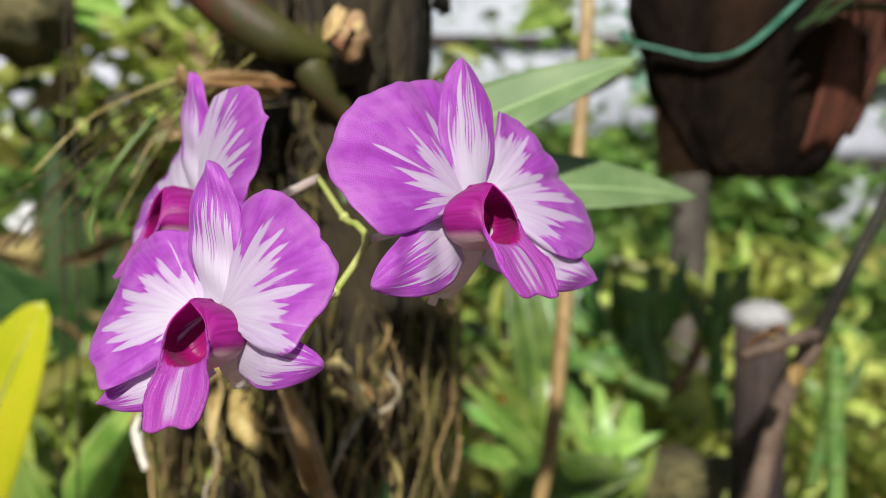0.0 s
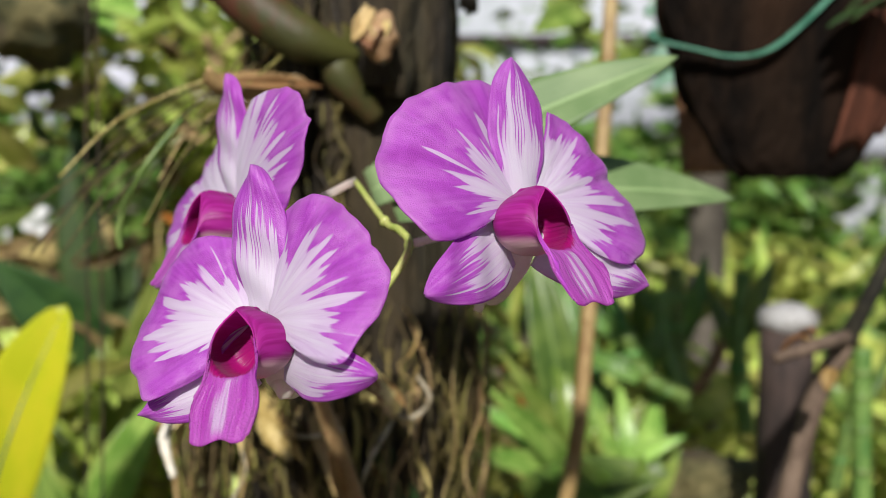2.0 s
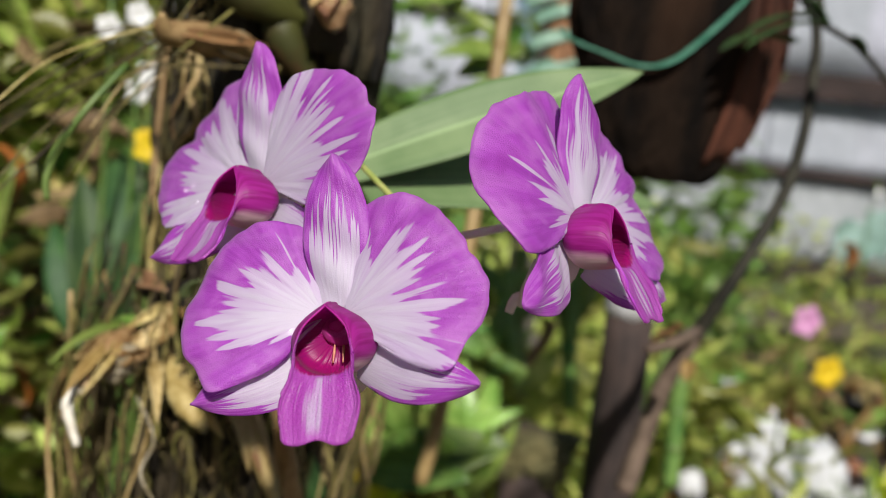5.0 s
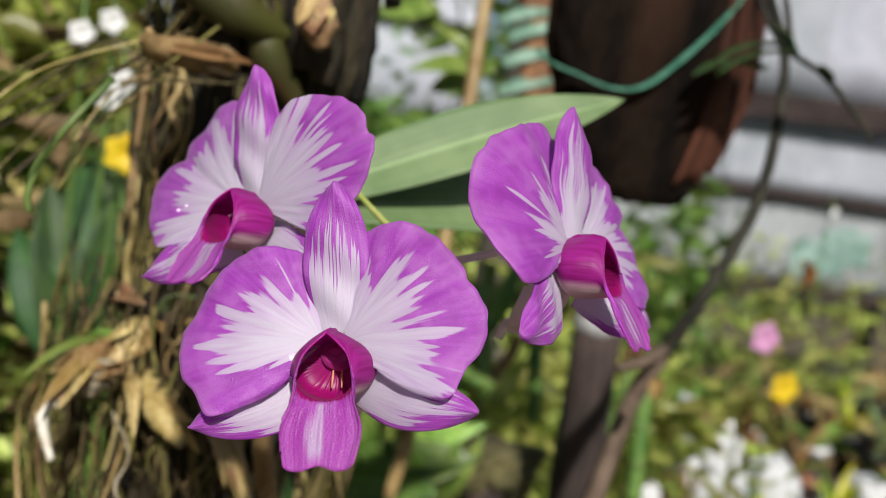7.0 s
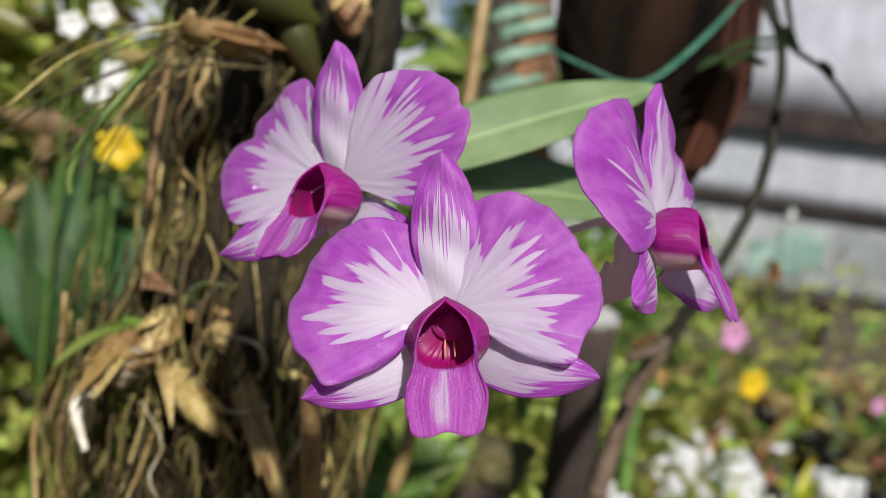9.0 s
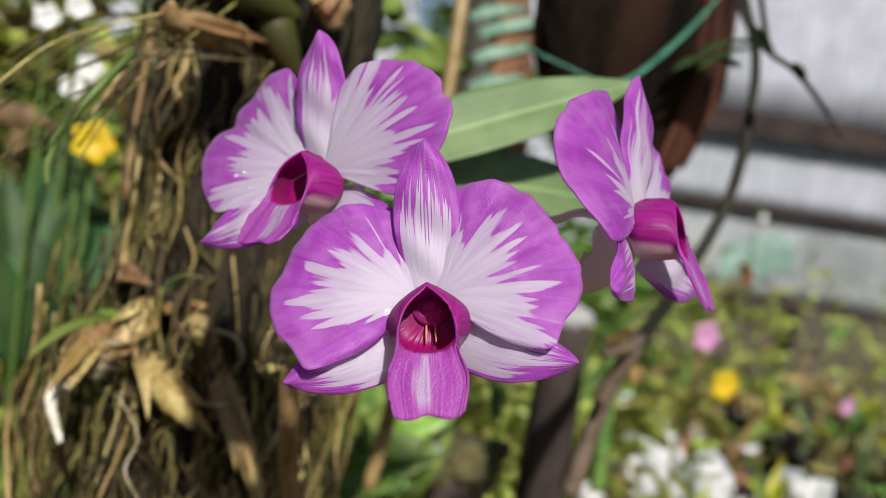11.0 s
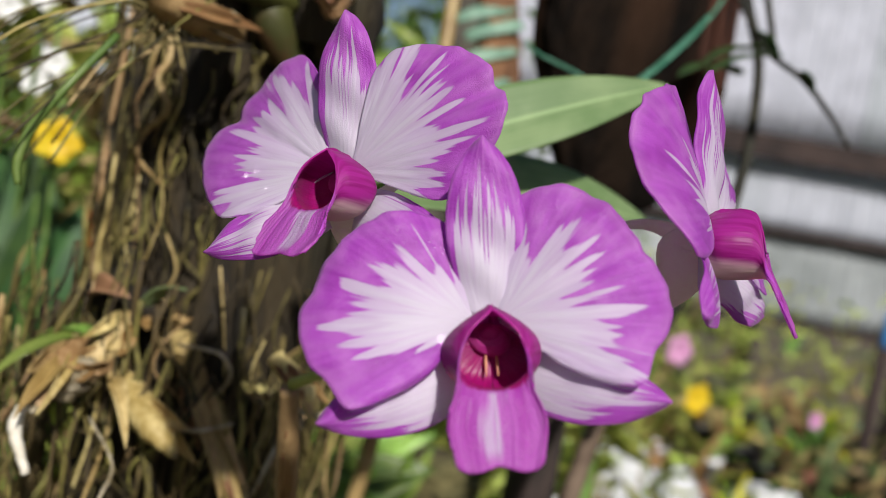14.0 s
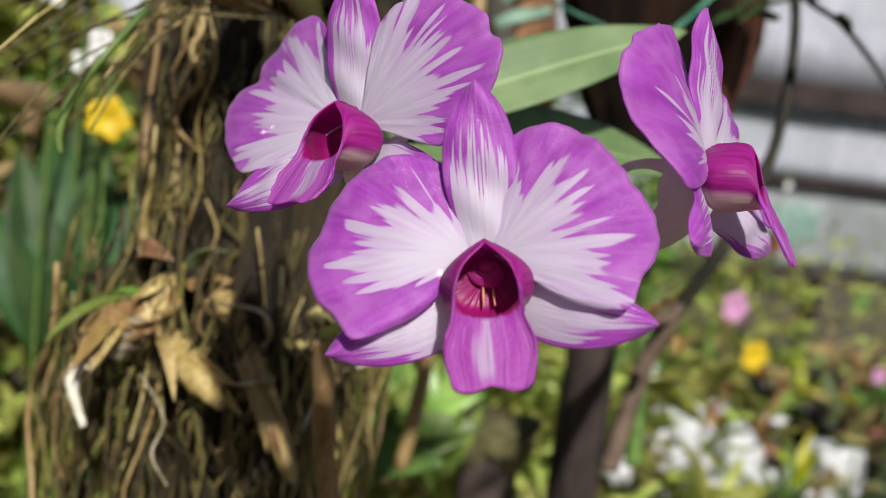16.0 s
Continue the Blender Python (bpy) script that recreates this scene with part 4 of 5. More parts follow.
for k, (a_, b_) in enumerate((((0.272, 0.530, 1.508), (0.215, 0.527, 1.484)), ((0.273, 0.541, 1.513), (0.214, 0.532, 1.490)), ((0.255, 0.538, 1.521), (0.273, 0.530, 1.505)), ((0.276, 0.571, 1.499), (0.211, 0.549, 1.484)), ((0.286, 0.525, 1.501), (0.296, 0.520, 1.488)))):
    leaf("leaf", a_, b_, 0.013 + 0.004 * (k % 2), LEAF_DARK, vine, sag=0.08, fold=0.15)


# ---- plants near the trunk ----
def strap_plant(label, root, tips, width, mat, group="strap leaved plants", sag=0.12, seed=0, category="potted plant", up=(0, 0, 1)):
    """A clump of strap leaves: each from near the root to its tip."""
    pl = thing("strap_plant", label, category, group)
    r = random.Random(seed)
    for t in tips:
        o = (root[0] + r.uniform(-0.008, 0.008), root[1] + r.uniform(-0.008, 0.008), root[2])
        if len(tips) > 1:
            leaf("leaf", o, t, width * r.uniform(0.8, 1.15), mat, pl, sag=sag * r.uniform(0.6, 1.3), fold=0.16, twist=r.uniform(-25, 25), up=up)
        else:
            Q = blade(o, t, width, sag=sag, fold=0.12, twist=8, up=up, point=0.5, base=0.6, n=26, m=11)
            sheet("leaf", Q, mat, pl, thick=0.0006)
            tube("midrib", [tuple(p) for p in Q[5, ::5]], (width * 0.035, width * 0.025, width * 0.01), LEAF_PALE, pl, "paler midrib", 20, 6)
    return pl


def burst(root, n, length, rise, seed, a0=0, a1=360):
    """Leaf tips round a root."""
    r = random.Random(seed)
    out = []
    for k in range(n):
        q, L, el = radians(a0 + (a1 - a0) * (k + r.uniform(0.2, 0.8)) / n), length * r.uniform(0.7, 1.15), radians(r.uniform(*rise))
        out.append((root[0] + L * math.cos(el) * math.cos(q), root[1] + L * math.cos(el) * math.sin(q), root[2] + L * math.sin(el)))
    return out


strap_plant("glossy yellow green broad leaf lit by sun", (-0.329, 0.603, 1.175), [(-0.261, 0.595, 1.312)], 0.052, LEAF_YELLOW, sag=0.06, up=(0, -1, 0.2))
strap_plant("broad dark green glossy leaves catching sky light", (-0.400, 1.000, 1.190), [(-0.424, 1.000, 1.426), (-0.481, 0.930, 1.308), (-0.368, 1.030, 1.330)], 0.066, LEAF_DARK, sag=0.06, seed=2, up=(0, -1, 0.5))
strap_plant("long arching mid green leaves", (-0.333, 0.790, 1.040), [(-0.241, 0.756, 1.228), (-0.380, 0.814, 1.184), (-0.350, 0.731, 1.165), (-0.300, 0.707, 1.120), (-0.285, 0.800, 1.190), (-0.420, 0.760, 1.150)], 0.040, LEAF_BRIGHT, seed=3, sag=0.08, up=(0, -1, 0.3))
strap_plant("tall yellow green blades with orange tips", (-0.335, 0.850, 1.060), [(-0.256, 0.829, 1.352), (-0.350, 0.890, 1.235)], 0.036, LEAF_BRIGHT, seed=31, sag=0.05, up=(0, -1, 0.2))
# two plants behind the trunk: LEAF_DARK puts their shade into the colour
strap_plant("dark green upright leaves, shade put into their colour", (-0.175, 0.889, 1.167), [(-0.221, 0.922, 1.337), (-0.192, 0.969, 1.360), (-0.149, 0.905, 1.351), (-0.120, 0.895, 1.322), (-0.243, 0.921, 1.287)], 0.045, LEAF_DARK, seed=4, up=(0, -1, 0.2))
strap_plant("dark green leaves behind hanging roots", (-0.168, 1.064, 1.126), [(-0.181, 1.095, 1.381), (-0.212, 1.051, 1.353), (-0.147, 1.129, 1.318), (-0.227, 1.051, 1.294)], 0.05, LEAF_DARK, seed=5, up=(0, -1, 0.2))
CLUMP = (0.108, 0.848, 1.105)
strap_plant("fresh green strap leaves in sun", CLUMP, [(0.034, 0.811, 1.241), (0.022, 0.769, 1.216), (0.190, 0.863, 1.190), (0.204, 0.800, 1.164), (0.000, 0.763, 1.159), (0.165, 0.926, 1.214), (0.154, 0.757, 1.128), (0.060, 0.730, 1.150), (0.095, 0.900, 1.230), (0.010, 0.850, 1.185)], 0.021, LEAF_BRIGHT, seed=6, sag=0.10, up=(0, -1, 0.5))
strap_plant("long dark green leaf rising behind flowers", (0.120, 0.880, 1.120), [(0.071, 0.917, 1.330), (0.105, 0.930, 1.300)], 0.046, LEAF, seed=32, sag=0.06, up=(0, -1, 0.3))
strap_plant("dark green strap leaves under flowers", (-0.011, 0.724, 1.072), [(-0.043, 0.705, 1.193), (-0.021, 0.736, 1.204), (0.007, 0.642, 1.161), (-0.057, 0.684, 1.182)], 0.030, LEAF_BRIGHT, seed=7, up=(0, -1, 0.3))
strap_plant("broad dark leaf behind open flowers", (0.129, 0.940, 1.246), [(0.111, 1.004, 1.401), (0.067, 0.997, 1.326), (0.174, 0.997, 1.326)], 0.05, LEAF, seed=8, up=(0, -1, 0.2))
strap_plant("bright leaf tip and yellowing leaves", (0.061, 0.818, 1.026), [(0.070, 0.797, 1.116), (0.099, 0.822, 1.104)], 0.036, LEAF_YELLOW, seed=9, up=(0, -1, 0.2))
strap_plant("olive green horizontal leaf", (0.054, 0.783, 1.110), [(0.171, 0.723, 1.156), (0.132, 0.703, 1.132)], 0.045, LEAF, seed=10, up=(0, -1, 0.5))
strap_plant("small fresh yellow green shoot on trunk", (-0.118, 0.460, 1.304), [(-0.156, 0.442, 1.287), (-0.141, 0.470, 1.299), (-0.121, 0.462, 1.308)], 0.008, LEAF_BRIGHT, seed=11, category="orchid shoot")
strap_plant("tiny green leaf on the trunk", (-0.098, 0.464, 1.317), [(-0.086, 0.449, 1.329)], 0.009, LEAF_PALE, seed=12, category="orchid shoot")
strap_plant("narrow dark green leaf below roots", (-0.021, 0.468, 1.212), [(-0.049, 0.483, 1.261)], 0.012, LEAF_DARK, seed=13, up=(0, -1, 0.2))
strap_plant("yellow green leaves beside hanging log", (0.178, 0.894, 1.494), [(0.091, 0.862, 1.483), (0.125, 0.904, 1.470), (0.149, 0.903, 1.507), (0.199, 0.889, 1.502), (0.119, 0.914, 1.537)], 0.02, LEAF_BRIGHT, seed=14, up=(0, -1, 0.5))
strap_plant("yellow green leaves high above", (0.123, 0.968, 1.562), [(0.071, 0.915, 1.536), (0.099, 0.970, 1.592), (0.135, 0.966, 1.538), (0.087, 0.969, 1.574)], 0.026, LEAF_BRIGHT, seed=15, up=(0, -1, 0.5))
strap_plant("lime leaf in sunlight", (-0.370, 0.919, 1.576), [(-0.296, 0.865, 1.540), (-0.323, 0.864, 1.524)], 0.04, LEAF_BRIGHT, seed=16, up=(0, -1, 0.5))

strap_plant("fresh green arching leaves beside tan cane", (0.153, 0.795, 1.077), [(0.114, 0.786, 1.200), (0.149, 0.846, 1.207), (0.192, 0.865, 1.186), (0.194, 0.782, 1.160), (0.147, 0.723, 1.174), (0.091, 0.723, 1.169)], 0.022, LEAF_BRIGHT, seed=26, sag=0.10, up=(0, -1, 0.5))

# canes and reeds
def cane(label, pts, r, mat, joints=5, category="cane", group="bare canes"):
    c = thing("orchid_cane", label, category, group)
    tube("cane_stem", pts, (r, r * 1.05, r), mat, c, "", 30, 10, 0.04, joints)
    line = spline(pts, joints + 2)
    for p in line[1:-1]:
        ball("joint", p, (r * 1.25, r * 1.25, r * 0.7), mat, c, "", 0.1, 1, 2)
    return c


cane("tan upright bare orchid cane", [(0.115, 0.717, 1.559), (0.107, 0.696, 1.444), (0.092, 0.663, 1.292), (0.083, 0.646, 1.211), (0.073, 0.641, 1.153)], 0.0054, GOLD)
for k, pts in enumerate((
    [(0.224, 0.883, 1.164), (0.217, 0.889, 1.232), (0.214, 0.895, 1.305)],
    [(0.284, 0.881, 1.142), (0.276, 0.888, 1.221), (0.281, 0.895, 1.300)],
    [(0.212, 0.903, 1.171), (0.177, 0.907, 1.217), (0.148, 0.914, 1.286)],
    [(0.212, 0.835, 1.188), (0.174, 0.837, 1.209), (0.156, 0.840, 1.247)],
    [(0.413, 0.973, 1.050), (0.432, 0.980, 1.132), (0.444, 0.985, 1.188)],
    [(0.246, 0.933, 1.169), (0.267, 0.936, 1.199), (0.275, 0.938, 1.223)],
    [(0.206, 0.850, 1.198), (0.194, 0.858, 1.242), (0.195, 0.864, 1.287)],
    [(0.341, 0.753, 1.111), (0.342, 0.764, 1.196), (0.343, 0.770, 1.249)])):
    cane("thick green reed stem of an orchid", pts, 0.008 if k != 5 else 0.006, CANE_GREEN if k != 5 else CANE, 4)
    if k < 5:
        p, q = np.array(pts[1]), np.array(pts[2])
        strap_plant("narrow green leaves on reed stem", tuple(pts[1]), [tuple(q + np.array((0.03, 0, 0.015))), tuple(q + np.array((-0.035, 0.01, -0.02)))], 0.018, LEAF, "reed leaves", seed=k, category="orchid leaves", up=(0, -1, 0.3))

post = thing("wooden_post", "dark wooden post with a white painted cap", "post")
px, py, pz = (0.257, 0.713, 1.284)
tube("post_body", [(px + 0.0, py, 0.0), (px, py, 0.6), (px, py, pz - 0.002)], (0.024, 0.022, 0.021), POST, post, "", 30, 14, 0.05, 2)
ball("cap", (px, py, pz), (0.024, 0.024, 0.014), CAP_PAINT, post, "white painted cap", 0.1, 1)
mossy = thing("mossy_log", "mossy dark orchid log with dry litter", "wood log")
lx, ly, lz = (0.233, 0.840, 1.132)
ball("log_body", (lx, ly, lz - 0.025), (0.045, 0.038, 0.028), MOSS, mossy, "", 0.4, 4, 4)
tube("log_foot", [(lx, ly, lz - 0.03), (lx, ly, 0.5), (lx, ly, 0.0)], (0.03, 0.03, 0.035), POST, mossy, "", 14, 10, 0.1)
grey = thing("grey_trunk", "slim grey tree trunk standing behind reeds", "tree trunk")
gx, gy, gz = (0.358, 1.294, 1.279)
tube("trunk_bark", [(gx, gy, 0), (gx, gy, gz), (gx + 0.01, gy, 2.6)], (0.028, 0.026, 0.022), CONCRETE, grey, "", 26, 12, 0.10)
for k, z in enumerate((0.8, 1.12, 1.36, 1.62)):
    ball("knot", (gx - 0.02 * (-1) ** k, gy - 0.016, z), (0.012, 0.010, 0.018), CONCRETE, grey, "bark knot", 0.3, k)
hang = thing("hanging_basket", "dark brown hanging basket of dry moss", "hanging basket")
hx, hy, hz = (-0.377, 0.815, 1.531)
ball("moss_ball", (hx, hy, hz), (0.05, 0.05, 0.04), MOSS, hang, "", 0.35, 2, 4)
tube("hanger", [(hx, hy, hz + 0.02), (hx, hy, 2.4)], (0.001, 0.001), BRANCH_DARK, hang, "", 4, 6)

def blossom(label, place, size, mat, seed=0, foot=0.0):
    """A far small flower of five petals on a stalk."""
    b = thing("small_blossom", label, "flower", "small blossoms further back")
    r = random.Random(seed)
    for k in range(5):
        q = radians(72 * k + r.uniform(-10, 10))
        tip = (place[0] + size * math.cos(q), place[1] - size * 0.2, place[2] + size * math.sin(q))
        leaf("petal", place, tip, size * 0.9, mat, b, sag=0.1, fold=0.05, up=(0, -1, 0), n=8, m=5)
    tube("stalk", [place, (place[0], place[1] + 0.02, place[2] - 0.08), (place[0] + 0.01, place[1] + 0.03, foot)], (0.002, 0.002, 0.003), CANE_GREEN, b, "", 10, 6)


blossom("bright yellow flower behind hanging roots", (-0.147, 0.807, 1.374), 0.019, YELPET, 1)
blossom("yellow blossom low behind trunk", (-0.141, 1.115, 1.205), 0.024, YELPET, 2)
blossom("pale pink orchid blossom among foliage", (0.860, 1.307, 1.177), 0.03, PINKPET, 3)
blossom("yellow orange blossom among pots", (0.901, 1.287, 1.098), 0.03, YELPET, 4)
blossom("small pale pink far blossom", (1.274, 1.371, 1.052), 0.02, PINKPET, 5)
blossom("yellow bud beneath flowers", (0.072, 0.808, 1.096), 0.022, YELPET, 6)
# white petal clusters added as stand-ins for bright sparkles among far leaves
for k, p in enumerate(((-0.194, 0.845, 1.468), (-0.172, 0.860, 1.483), (-0.157, 0.828, 1.432), (-0.631, 1.525, 1.618), (-0.367, 1.524, 1.604), (-0.177, 1.526, 1.284), (-0.171, 0.887, 1.417), (-0.729, 1.632, 1.693), (0.313, 1.591, 1.231), (1.589, 2.088, 1.395))):
    blossom("small white petal cluster standing in for a bright sparkle", p, 0.012, WHITE_PAINT, 20 + k)
blossom("yellow blossom between leaves", (0.081, 0.950, 1.045), 0.02, YELPET, 7)
for k, p in enumerate(((-0.126, 1.008, 1.289), (-0.279, 0.845, 1.338), (-0.282, 0.961, 1.112), (0.976, 1.396, 1.288), (0.043, 0.885, 1.187))):
    o = thing("withered_leaf", "curled orange brown withered leaf", "dry leaf", "withered leaves")
    leaf("leaf", (p[0], p[1], p[2] + 0.02), (p[0] + 0.012, p[1], p[2] - 0.03), 0.03, ORANGE, o, sag=0.2, fold=0.25)
    tube("stalk", [(p[0], p[1], p[2] + 0.02), (p[0] - 0.03, p[1] + 0.05, p[2] - 0.3), (p[0] - 0.04, p[1] + 0.06, 0)], (0.0012, 0.002, 0.003), CANE, o, "", 8, 6)

# ---- further back: ground, sheds, pots, foliage ----
G = np.zeros((81, 81, 3))
for i, x in enumerate(np.linspace(-1, 1, 81)):
    for j, y in enumerate(np.linspace(-1, 1, 81)):
        X, Y = 400 * x * abs(x) ** 2.2, 400 * y * abs(y) ** 2.2
        G[i, j] = X, Y, 0.03 * noise.noise(Vector((X * 0.9, Y * 0.9, 0))) - 0.02
tagged(sheet("ground", G, SOIL), "brown soil ground with moss and dry leaves", "ground", kind="structure")


def foliage(name, label, boxes, count, size, mat, seed, category="foliage", thick=0.35):
    """Many small folded leaves scattered in rough boxes (lo, hi), as one mesh."""
    r = np.random.RandomState(seed)
    verts, faces, uvs = [], [], []
    for k in range(count):
        lo, hi = boxes[k % len(boxes)]
        c = np.array([r.uniform(l, h) for l, h in zip(lo, hi)])
        mid = (np.array(lo) + np.array(hi)) / 2
        hw = (np.array(hi) - np.array(lo)) / 2 + 1e-6
        if noise.noise(Vector(c * 3.0) + Vector((seed, 0, 0))) < -0.05 - 0.3 * (1 - np.linalg.norm((c - mid) / hw) / 1.7):
            continue
        d = r.normal(size=3)
        d[2] = d[2] * 0.6 + 0.15
        d /= np.linalg.norm(d)
        s = np.cross(d, r.normal(size=3))
        s /= np.linalg.norm(s) + 1e-9
        nn = np.cross(d, s)
        L = size * r.uniform(0.5, 1.5)
        w = L * thick * r.uniform(0.7, 1.2)
        b = len(verts)
        for t, ww, h in ((0, 0.15, 0), (0.35, 1.0, 0.08), (0.7, 0.8, 0.05), (1, 0.04, -0.12)):
            for q in (-1, 0, 1):
                verts.append(c + d * L * (t - 0.5) + s * q * w * 0.5 * ww + nn * L * (h - 0.1 * (q == 0)))
                uvs.append(((q + 1) / 2, t))
        for a in range(3):
            for q in range(2):
                i0 = b + a * 3 + q
                faces.append((i0, i0 + 1, i0 + 4, i0 + 3))
    ob = link(name, verts, faces, mat, None, "", uvs)
    return tagged(ob, label, category, kind="stuff")


# white roofing sheets with dark battens: the side of a shed beyond the garden
shed = thing("shed_side", "pale corrugated sheets with dark wooden battens", "shed")
def shed_at(s, z):
    return 1.85 + 3.4 * s, 4.5 - 1.5 * s, z


for row, (z0, z1) in enumerate(((0.97, 1.42), (1.45, 1.81), (1.93, 3.1))):
    for k in range(9):
        s0, s1 = k / 9 - 0.004, (k + 1) / 9 + 0.004
        Q = np.zeros((36, 6, 3))
        for i, s in enumerate(np.linspace(s0, s1, 36)):
            for j, z in enumerate(np.linspace(z0, z1, 6)):
                x, y, _ = shed_at(s, z)
                Q[i, j] = x, y + 0.006 * (k % 2) + 0.016 * math.sin(s * 5.0 / 0.076 * 6.283) + 0.05 * row, z
        sheet("corrugated_panel", Q, SHEET if row else SHEET_OLD, shed, thick=0.003)
for z, h in ((1.435, 0.045), (1.87, 0.13), (3.12, 0.06), (0.95, 0.05)):
    a_, b_ = shed_at(-0.03, z), shed_at(1.03, z)
    ang = math.atan2(b_[1] - a_[1], b_[0] - a_[0])
    L = math.dist(a_, b_)
    box("batten", (0, -0.05, -h / 2), (L, 0.0, h / 2), BATTEN, shed, "dark wooden batten", 0.004, pose(a_[0], a_[1] - 0.02, z, 0, 0, math.degrees(ang)))
for s in (0.0, 0.25, 0.5, 0.75, 1.0):
    x, y, _ = shed_at(s, 0)
    box("post", (x - 0.04, y + 0.30, -0.05), (x + 0.04, y + 0.38, 2.95), BATTEN, shed, "dark wooden post")


far = thing("far_roof", "pale sheeted shelter with dark battens beyond the trees", "shed")
for k in range(12):
    x0, x1 = -3.4 + 0.42 * k, -3.4 + 0.42 * k + 0.415
    Q = np.zeros((24, 5, 3))
    for i, x in enumerate(np.linspace(x0, x1, 24)):
        for j, z in enumerate(np.linspace(1.55, 3.4, 5)):
            Q[i, j] = x, 5.6 + 0.016 * math.sin(x / 0.076 * 6.283) + 0.3 * (z - 1.55) + 0.006 * (k % 2), z
    sheet("corrugated_panel", Q, SHEET, far, thick=0.003)
for z in (1.58, 2.2, 2.8):
    box("batten", (-3.4, 5.52 + 0.3 * (z - 1.55), z - 0.03), (1.65, 5.57 + 0.3 * (z - 1.55), z + 0.03), BATTEN, far, "dark wooden batten")
for x in (-3.3, -0.9, 1.5):
    box("post", (x - 0.04, 5.66, -0.05), (x + 0.04, 5.74, 1.75), BATTEN, far, "dark wooden post")


def pot(label, place, r, h, mat, group="flower pots"):
    p = thing("flower_pot", label, "flower pot", group, place)
    prof = [(0.0, 0.0), (r * 0.72, 0.0), (r * 0.95, h * 0.86), (r * 1.06, h * 0.86), (r * 1.06, h), (r * 0.93, h), (r * 0.9, h * 0.8), (0.0, h * 0.78)]
    Q = np.array([[(a * math.cos(q), a * math.sin(q), z) for a, z in prof] for q in np.linspace(0, 2 * math.pi, 24, endpoint=False)])
    sheet("pot_wall", Q, mat, p, wrap=True)
    return p


rng = random.Random(21)
bench = thing("plant_bench", "weathered wooden slat bench crowded with pots", "bench")
bx0, bx1, by0, by1, bz = 0.55, 2.7, 1.25, 2.9, 0.62
for k in range(14):
    y = by0 + (by1 - by0) * k / 13
    box("slat", (bx0, y - 0.04, bz - 0.02), (bx1, y + 0.04, bz), BATTEN, bench)
for x in (bx0 + 0.05, bx1 - 0.05):
    for y in (by0 + 0.05, by1 - 0.05):
        box("leg", (x - 0.03, y - 0.03, 0), (x + 0.03, y + 0.03, bz - 0.02), BATTEN, bench)
MATS = (LEAF, LEAF_BRIGHT, LEAF_PALE, LEAF_BRIGHT, LEAF_YELLOW, LEAF, LEAF_DRY)
for k in range(64):
    x, y = bx0 + 0.1 + (bx1 - bx0 - 0.2) * ((k % 9) + rng.uniform(0.15, 0.85)) / 9, by0 + 0.1 + (by1 - by0 - 0.2) * (k // 9 + rng.uniform(0.2, 0.8)) / 7.2
    r, h = rng.uniform(0.04, 0.07), rng.uniform(0.08, 0.13)
    white = k in (0, 1, 2, 11, 12, 20, 31, 40, 47, 55)
    pot("white plastic flower pot" if white else "reddish clay flower pot" if k % 3 == 0 else "black plastic flower pot", (x, y, bz), r, h, WHITE_PAINT if white else CLAY if k % 3 == 0 else BLACKPOT)
    root = (x, y, bz + h * 0.78)
    m_ = MATS[rng.randrange(len(MATS))]
    strap_plant("small potted orchid with short strap leaves", root, burst(root, rng.randint(5, 9), rng.uniform(0.10, 0.22), (15, 80), k), rng.uniform(0.016, 0.03), m_, "potted orchids on the bench", seed=k)
# the last two, far left, are added in place of bright sky gaps
for k, (p, size) in enumerate((((1.110, 1.734, 0.802), 0.085), ((1.259, 1.727, 0.754), 0.075), ((1.516, 1.682, 0.727), 0.08), ((0.974, 1.649, 0.813), 0.04), ((0.857, 1.570, 0.781), 0.03), ((1.018, 1.633, 0.771), 0.035), ((1.142, 1.926, 0.871), 0.03), ((-0.790, 1.695, 1.274), 0.06), ((-0.817, 1.691, 1.221), 0.05))):
    bag = thing("plastic_bag", "crumpled white plastic bag of potting fibre, two standing in for sky gaps", "plastic bag", "white bags among pots")
    bm = bmesh.new()
    bmesh.ops.create_icosphere(bm, subdivisions=4, radius=1.0)
    for v in bm.verts:
        c = Vector([math.copysign(abs(q) ** 0.5, q) for q in v.co])
        c *= 0.8 + 0.34 * noise.noise(v.co * 1.2 + Vector((k * 3.1, 0, 0))) + 0.07 * noise.noise(Vector((v.co.x * 6, v.co.y * 6, v.co.z * 1.5 + k)))
        v.co = Vector((p[0] + size * c.x, p[1] + size * 0.8 * c.y, p[2] + size * 1.1 * c.z))
    part("bag_skin", bm, BAG, bag)
    tube("stand", [(p[0], p[1], p[2] - size * 0.7), (p[0], p[1], 0.0)], (size * 0.6, size * 0.7), BLACKPOT, bag, "black pot below", 5, 14)
net = thing("rolled_net", "crumpled teal shade net hung over foliage", "shade net")
for k, p in enumerate(((1.879, 2.484, 1.241), (2.025, 2.542, 1.278))):
    Q = np.zeros((16, 16, 3))
    for i in range(16):
        for j in range(16):
            u, v = i / 15 - 0.5, j / 15 - 0.5
            Q[i, j] = p[0] + 0.20 * u, p[1] + 0.02 * noise.noise(Vector((u * 4, v * 2, k))), p[2] + 0.12 * v * (1 + 0.5 * noise.noise(Vector((u * 5, k, 0)))) - 0.05 * u * u
    sheet("net_fold", Q, TEAL, net, thick=0.002)
tube("stake", [(1.893, 2.501, 1.240), (1.15, 2.95, 0.5), (1.15, 2.95, 0.0)], (0.008, 0.01, 0.01), BATTEN, net, "", 6, 8)
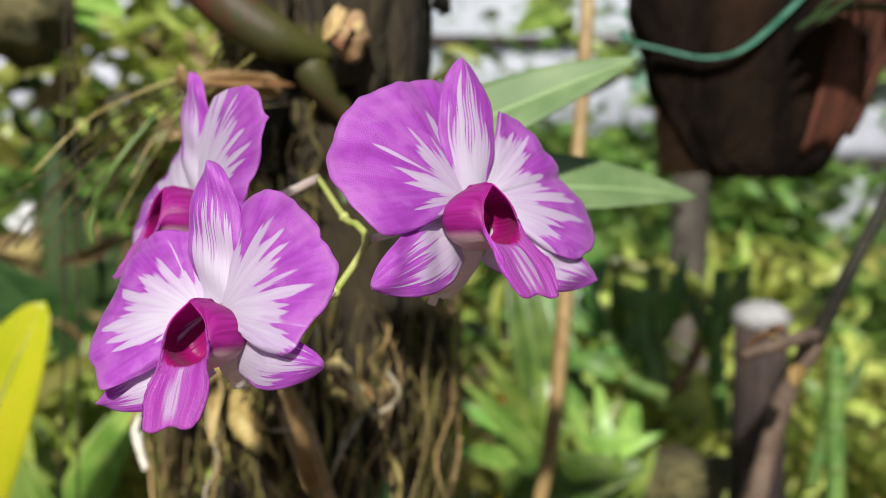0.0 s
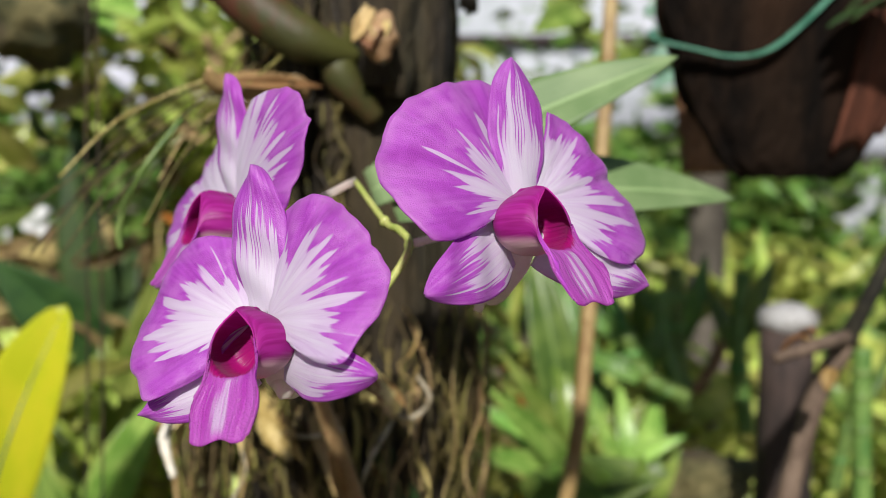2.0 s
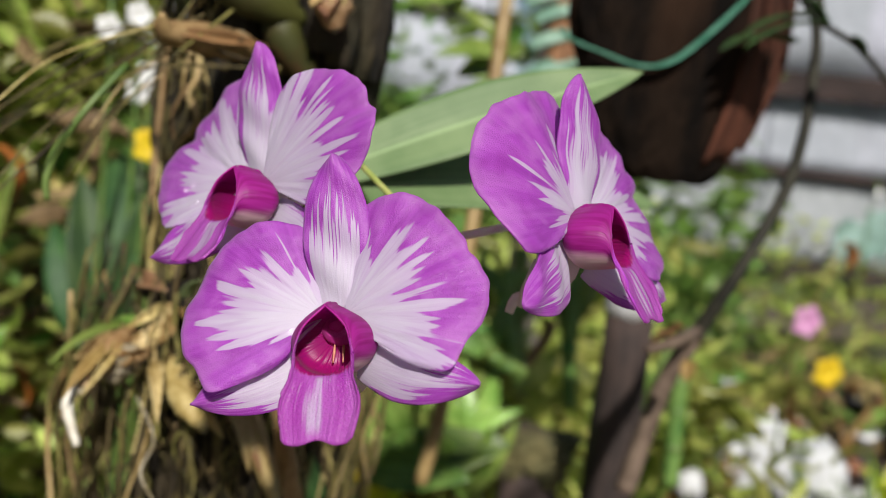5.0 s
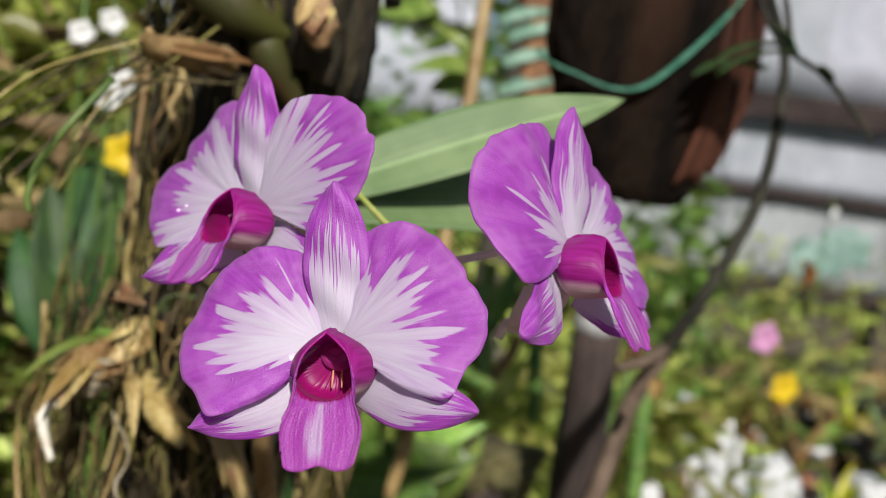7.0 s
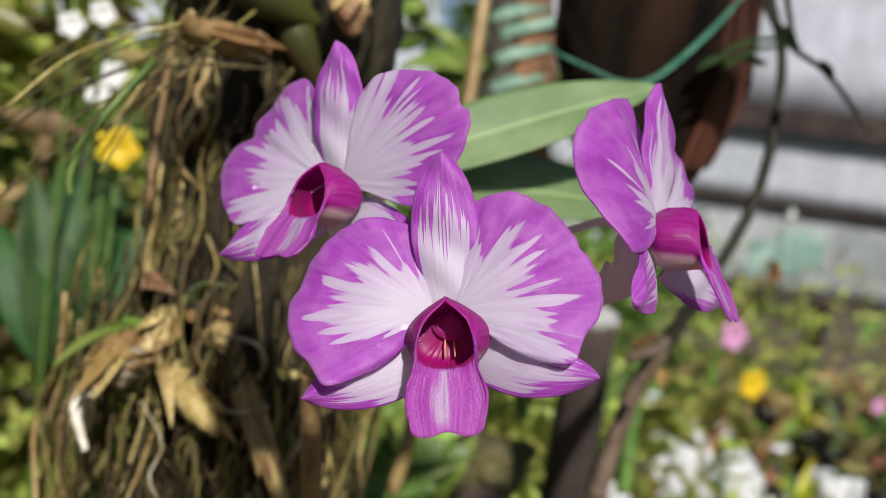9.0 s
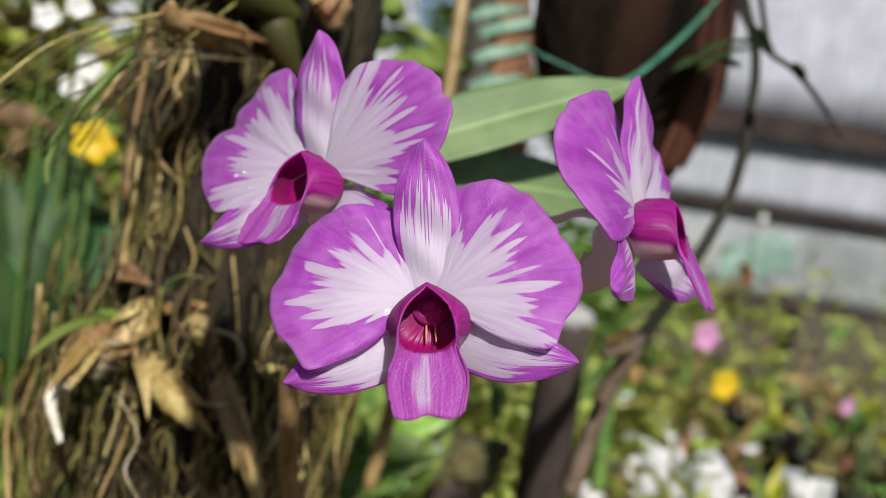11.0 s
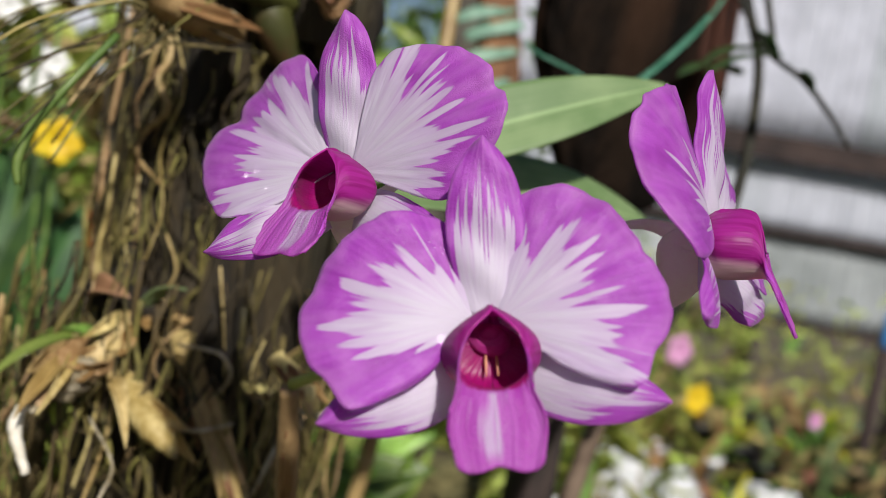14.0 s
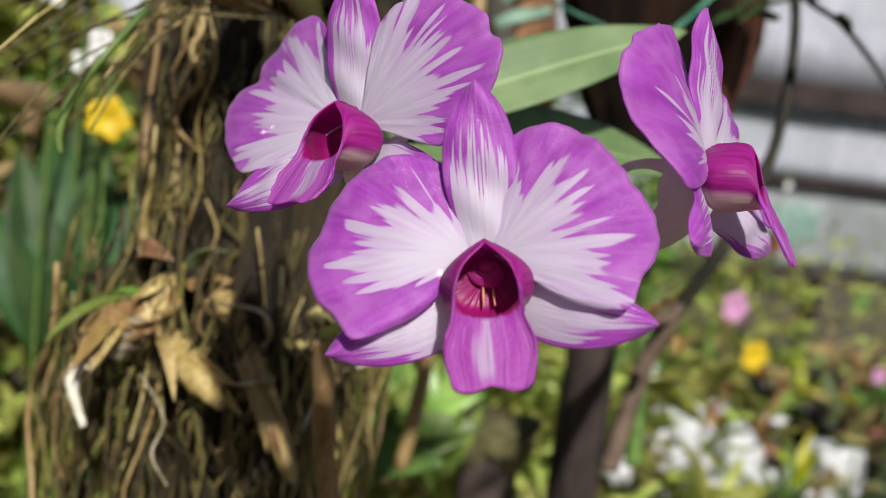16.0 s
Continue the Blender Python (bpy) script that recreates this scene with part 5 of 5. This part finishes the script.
can = thing("blue_canister", "small blue plastic canister", "canister")
cx_, cy_, cz_ = (2.090, 1.930, 1.234)
tube("canister_body", [(cx_, cy_, cz_ - 0.1), (cx_, cy_, cz_ + 0.0)], (0.014, 0.014), BLUE, can, "", 6, 16)
tube("stake", [(cx_, cy_, cz_ - 0.1), (cx_, cy_, 0)], (0.02, 0.02), BATTEN, can, "", 4, 8)

# shrubs and hedges: bulk of far leaves
foliage("shrub_row", "mixed pale green garden shrubs", [((0.9, 2.9, 0.3), (3.6, 4.2, 1.22)), ((0.6, 2.6, 0.2), (2.4, 3.4, 1.05)), ((0.1, 1.3, 0.5), (0.75, 2.0, 1.02)), ((0.35, 1.5, 0.6), (0.95, 2.3, 1.25))], 5200, 0.075, FOLIAGE_PALE, 1)
foliage("shrub_row", "mid green garden shrubs", [((-0.2, 1.7, 0.3), (0.9, 2.6, 1.3)), ((0.3, 2.4, 0.2), (1.6, 3.6, 1.3)), ((0.1, 2.0, 1.2), (1.0, 2.8, 1.5))], 5000, 0.075, FOLIAGE, 2)
foliage("litter_bed", "tan dry leaves and twigs between plants", [((0.3, 1.1, 0.5), (2.9, 3.2, 0.85)), ((-1.0, 0.9, 0.4), (0.4, 2.2, 0.95)), ((-0.9, 1.0, 0.9), (-0.2, 1.5, 1.3))], 6000, 0.065, LITTER, 3)
foliage("hedge", "mid green shaded foliage behind the trunk", [((-1.5, 1.7, 0.3), (-0.1, 2.2, 1.50)), ((-0.5, 2.4, 0.6), (0.9, 3.2, 1.48))], 2600, 0.09, FOLIAGE, 4)
foliage("back_shrub", "pale sunlit foliage behind the trunk", [((-0.40, 1.0, 0.7), (0.05, 1.5, 1.55))], 1100, 0.06, FOLIAGE_PALE, 8)
foliage("back_litter", "tan dry leaves hanging behind the trunk", [((-0.40, 0.9, 0.9), (0.0, 1.2, 1.7))], 260, 0.05, LITTER, 9)
foliage("left_shrub", "green foliage in broken sunlight", [((-1.1, 1.1, 0.4), (-0.25, 1.6, 1.5))], 1600, 0.07, FOLIAGE, 5)
foliage("tree_line", "tall green trees behind the sheds", [((-9, 9, 0), (-2, 12, 2.6)), ((-2, 9, 0), (3, 12, 1.9)), ((3, 9, 0), (9, 12, 4.2)), ((-9, 6, 0), (-1, 9, 2.0))], 8000, 0.34, FOLIAGE, 6, "trees")
foliage("side_hedge", "green hedge round the garden", [((4.6, -4, 0), (6, 4, 2.6)), ((-5, -4, 0), (-3.6, 4, 2.6)), ((-5, -6, 0), (6, -4.6, 2.6))], 5000, 0.3, FOLIAGE, 7, "hedge")

foliage("low_shrub", "fresh lime green low leaves in sun", [((-0.10, 0.95, 0.85), (0.34, 1.35, 1.27)), ((0.30, 1.0, 0.8), (0.75, 1.4, 1.13))], 900, 0.075, FOLIAGE_PALE, 11, thick=0.3)
foliage("left_low_shrub", "fresh green low leaves beside the trunk", [((-0.75, 0.75, 0.9), (-0.30, 1.1, 1.22))], 500, 0.08, FOLIAGE_PALE, 12, thick=0.3)
# these sprays carry their shade in the near-black leaf colour
foliage("left_high_shrub", "dark sprays above, shade put into the leaf colour", [((-0.75, 0.85, 1.40), (-0.20, 1.25, 1.75))], 170, 0.05, FOLIAGE_SHADED, 13, thick=0.4)
foliage("high_sprays", "loose green sprays against bright sky", [((-0.2, 1.6, 1.45), (1.0, 2.6, 1.85)), ((-1.3, 1.4, 1.45), (-0.3, 2.0, 1.9))], 900, 0.06, FOLIAGE, 14, thick=0.4)
foliage("side_shrub", "yellow green leaves beside the root mat", [((-0.31, 0.90, 1.02), (-0.15, 1.15, 1.29)), ((-0.34, 1.0, 1.32), (-0.18, 1.2, 1.55))], 300, 0.06, FOLIAGE_PALE, 15, thick=0.45)
foliage("mid_shrub", "mid green shrub before pale shelter wall", [((0.85, 2.2, 0.8), (1.45, 2.7, 1.42))], 620, 0.08, FOLIAGE, 17, thick=0.4)
foliage("corner_shrub", "bright yellow green leaves low beside trunk", [((-0.50, 0.80, 0.98), (-0.26, 1.05, 1.26)), ((-0.52, 0.95, 1.42), (-0.25, 1.2, 1.72))], 420, 0.065, FOLIAGE_PALE, 18, thick=0.4)
# dew on the petals: the flower, its petal (or none) and the place on it
for m, petal, x, z, r in ((LEFT, LEFT_PETAL, -0.0112, 0.0210, 0.0009), (LEFT, LEFT_PETAL, -0.0289, 0.0070, 0.0007), (LEFT, LEFT_PETAL, -0.0262, 0.0084, 0.0006), (LEFT, LEFT_PETAL, -0.0215, 0.0030, 0.0005), (FRONT, FRONT_PETAL, -0.0092, 0.0030, 0.0010)):
    claw, _, bend, _ = petal
    X, Z = (x - claw[0]) / 0.030, (z - claw[2]) / 0.030
    y = claw[1] + 0.001 * (bend[0] * X + bend[1] * Z + bend[2] * X * X + bend[3] * X * Z + bend[4] * Z * Z)
    d = ball("water_drop", m @ Vector((x, y - 0.6 * r, z)), (r, r, r), WATER, None, "", 0.0, 0, 3)
    d.visible_shadow = False
    tagged(d, "clear dew drop on petal", "water drop", "dew drops")
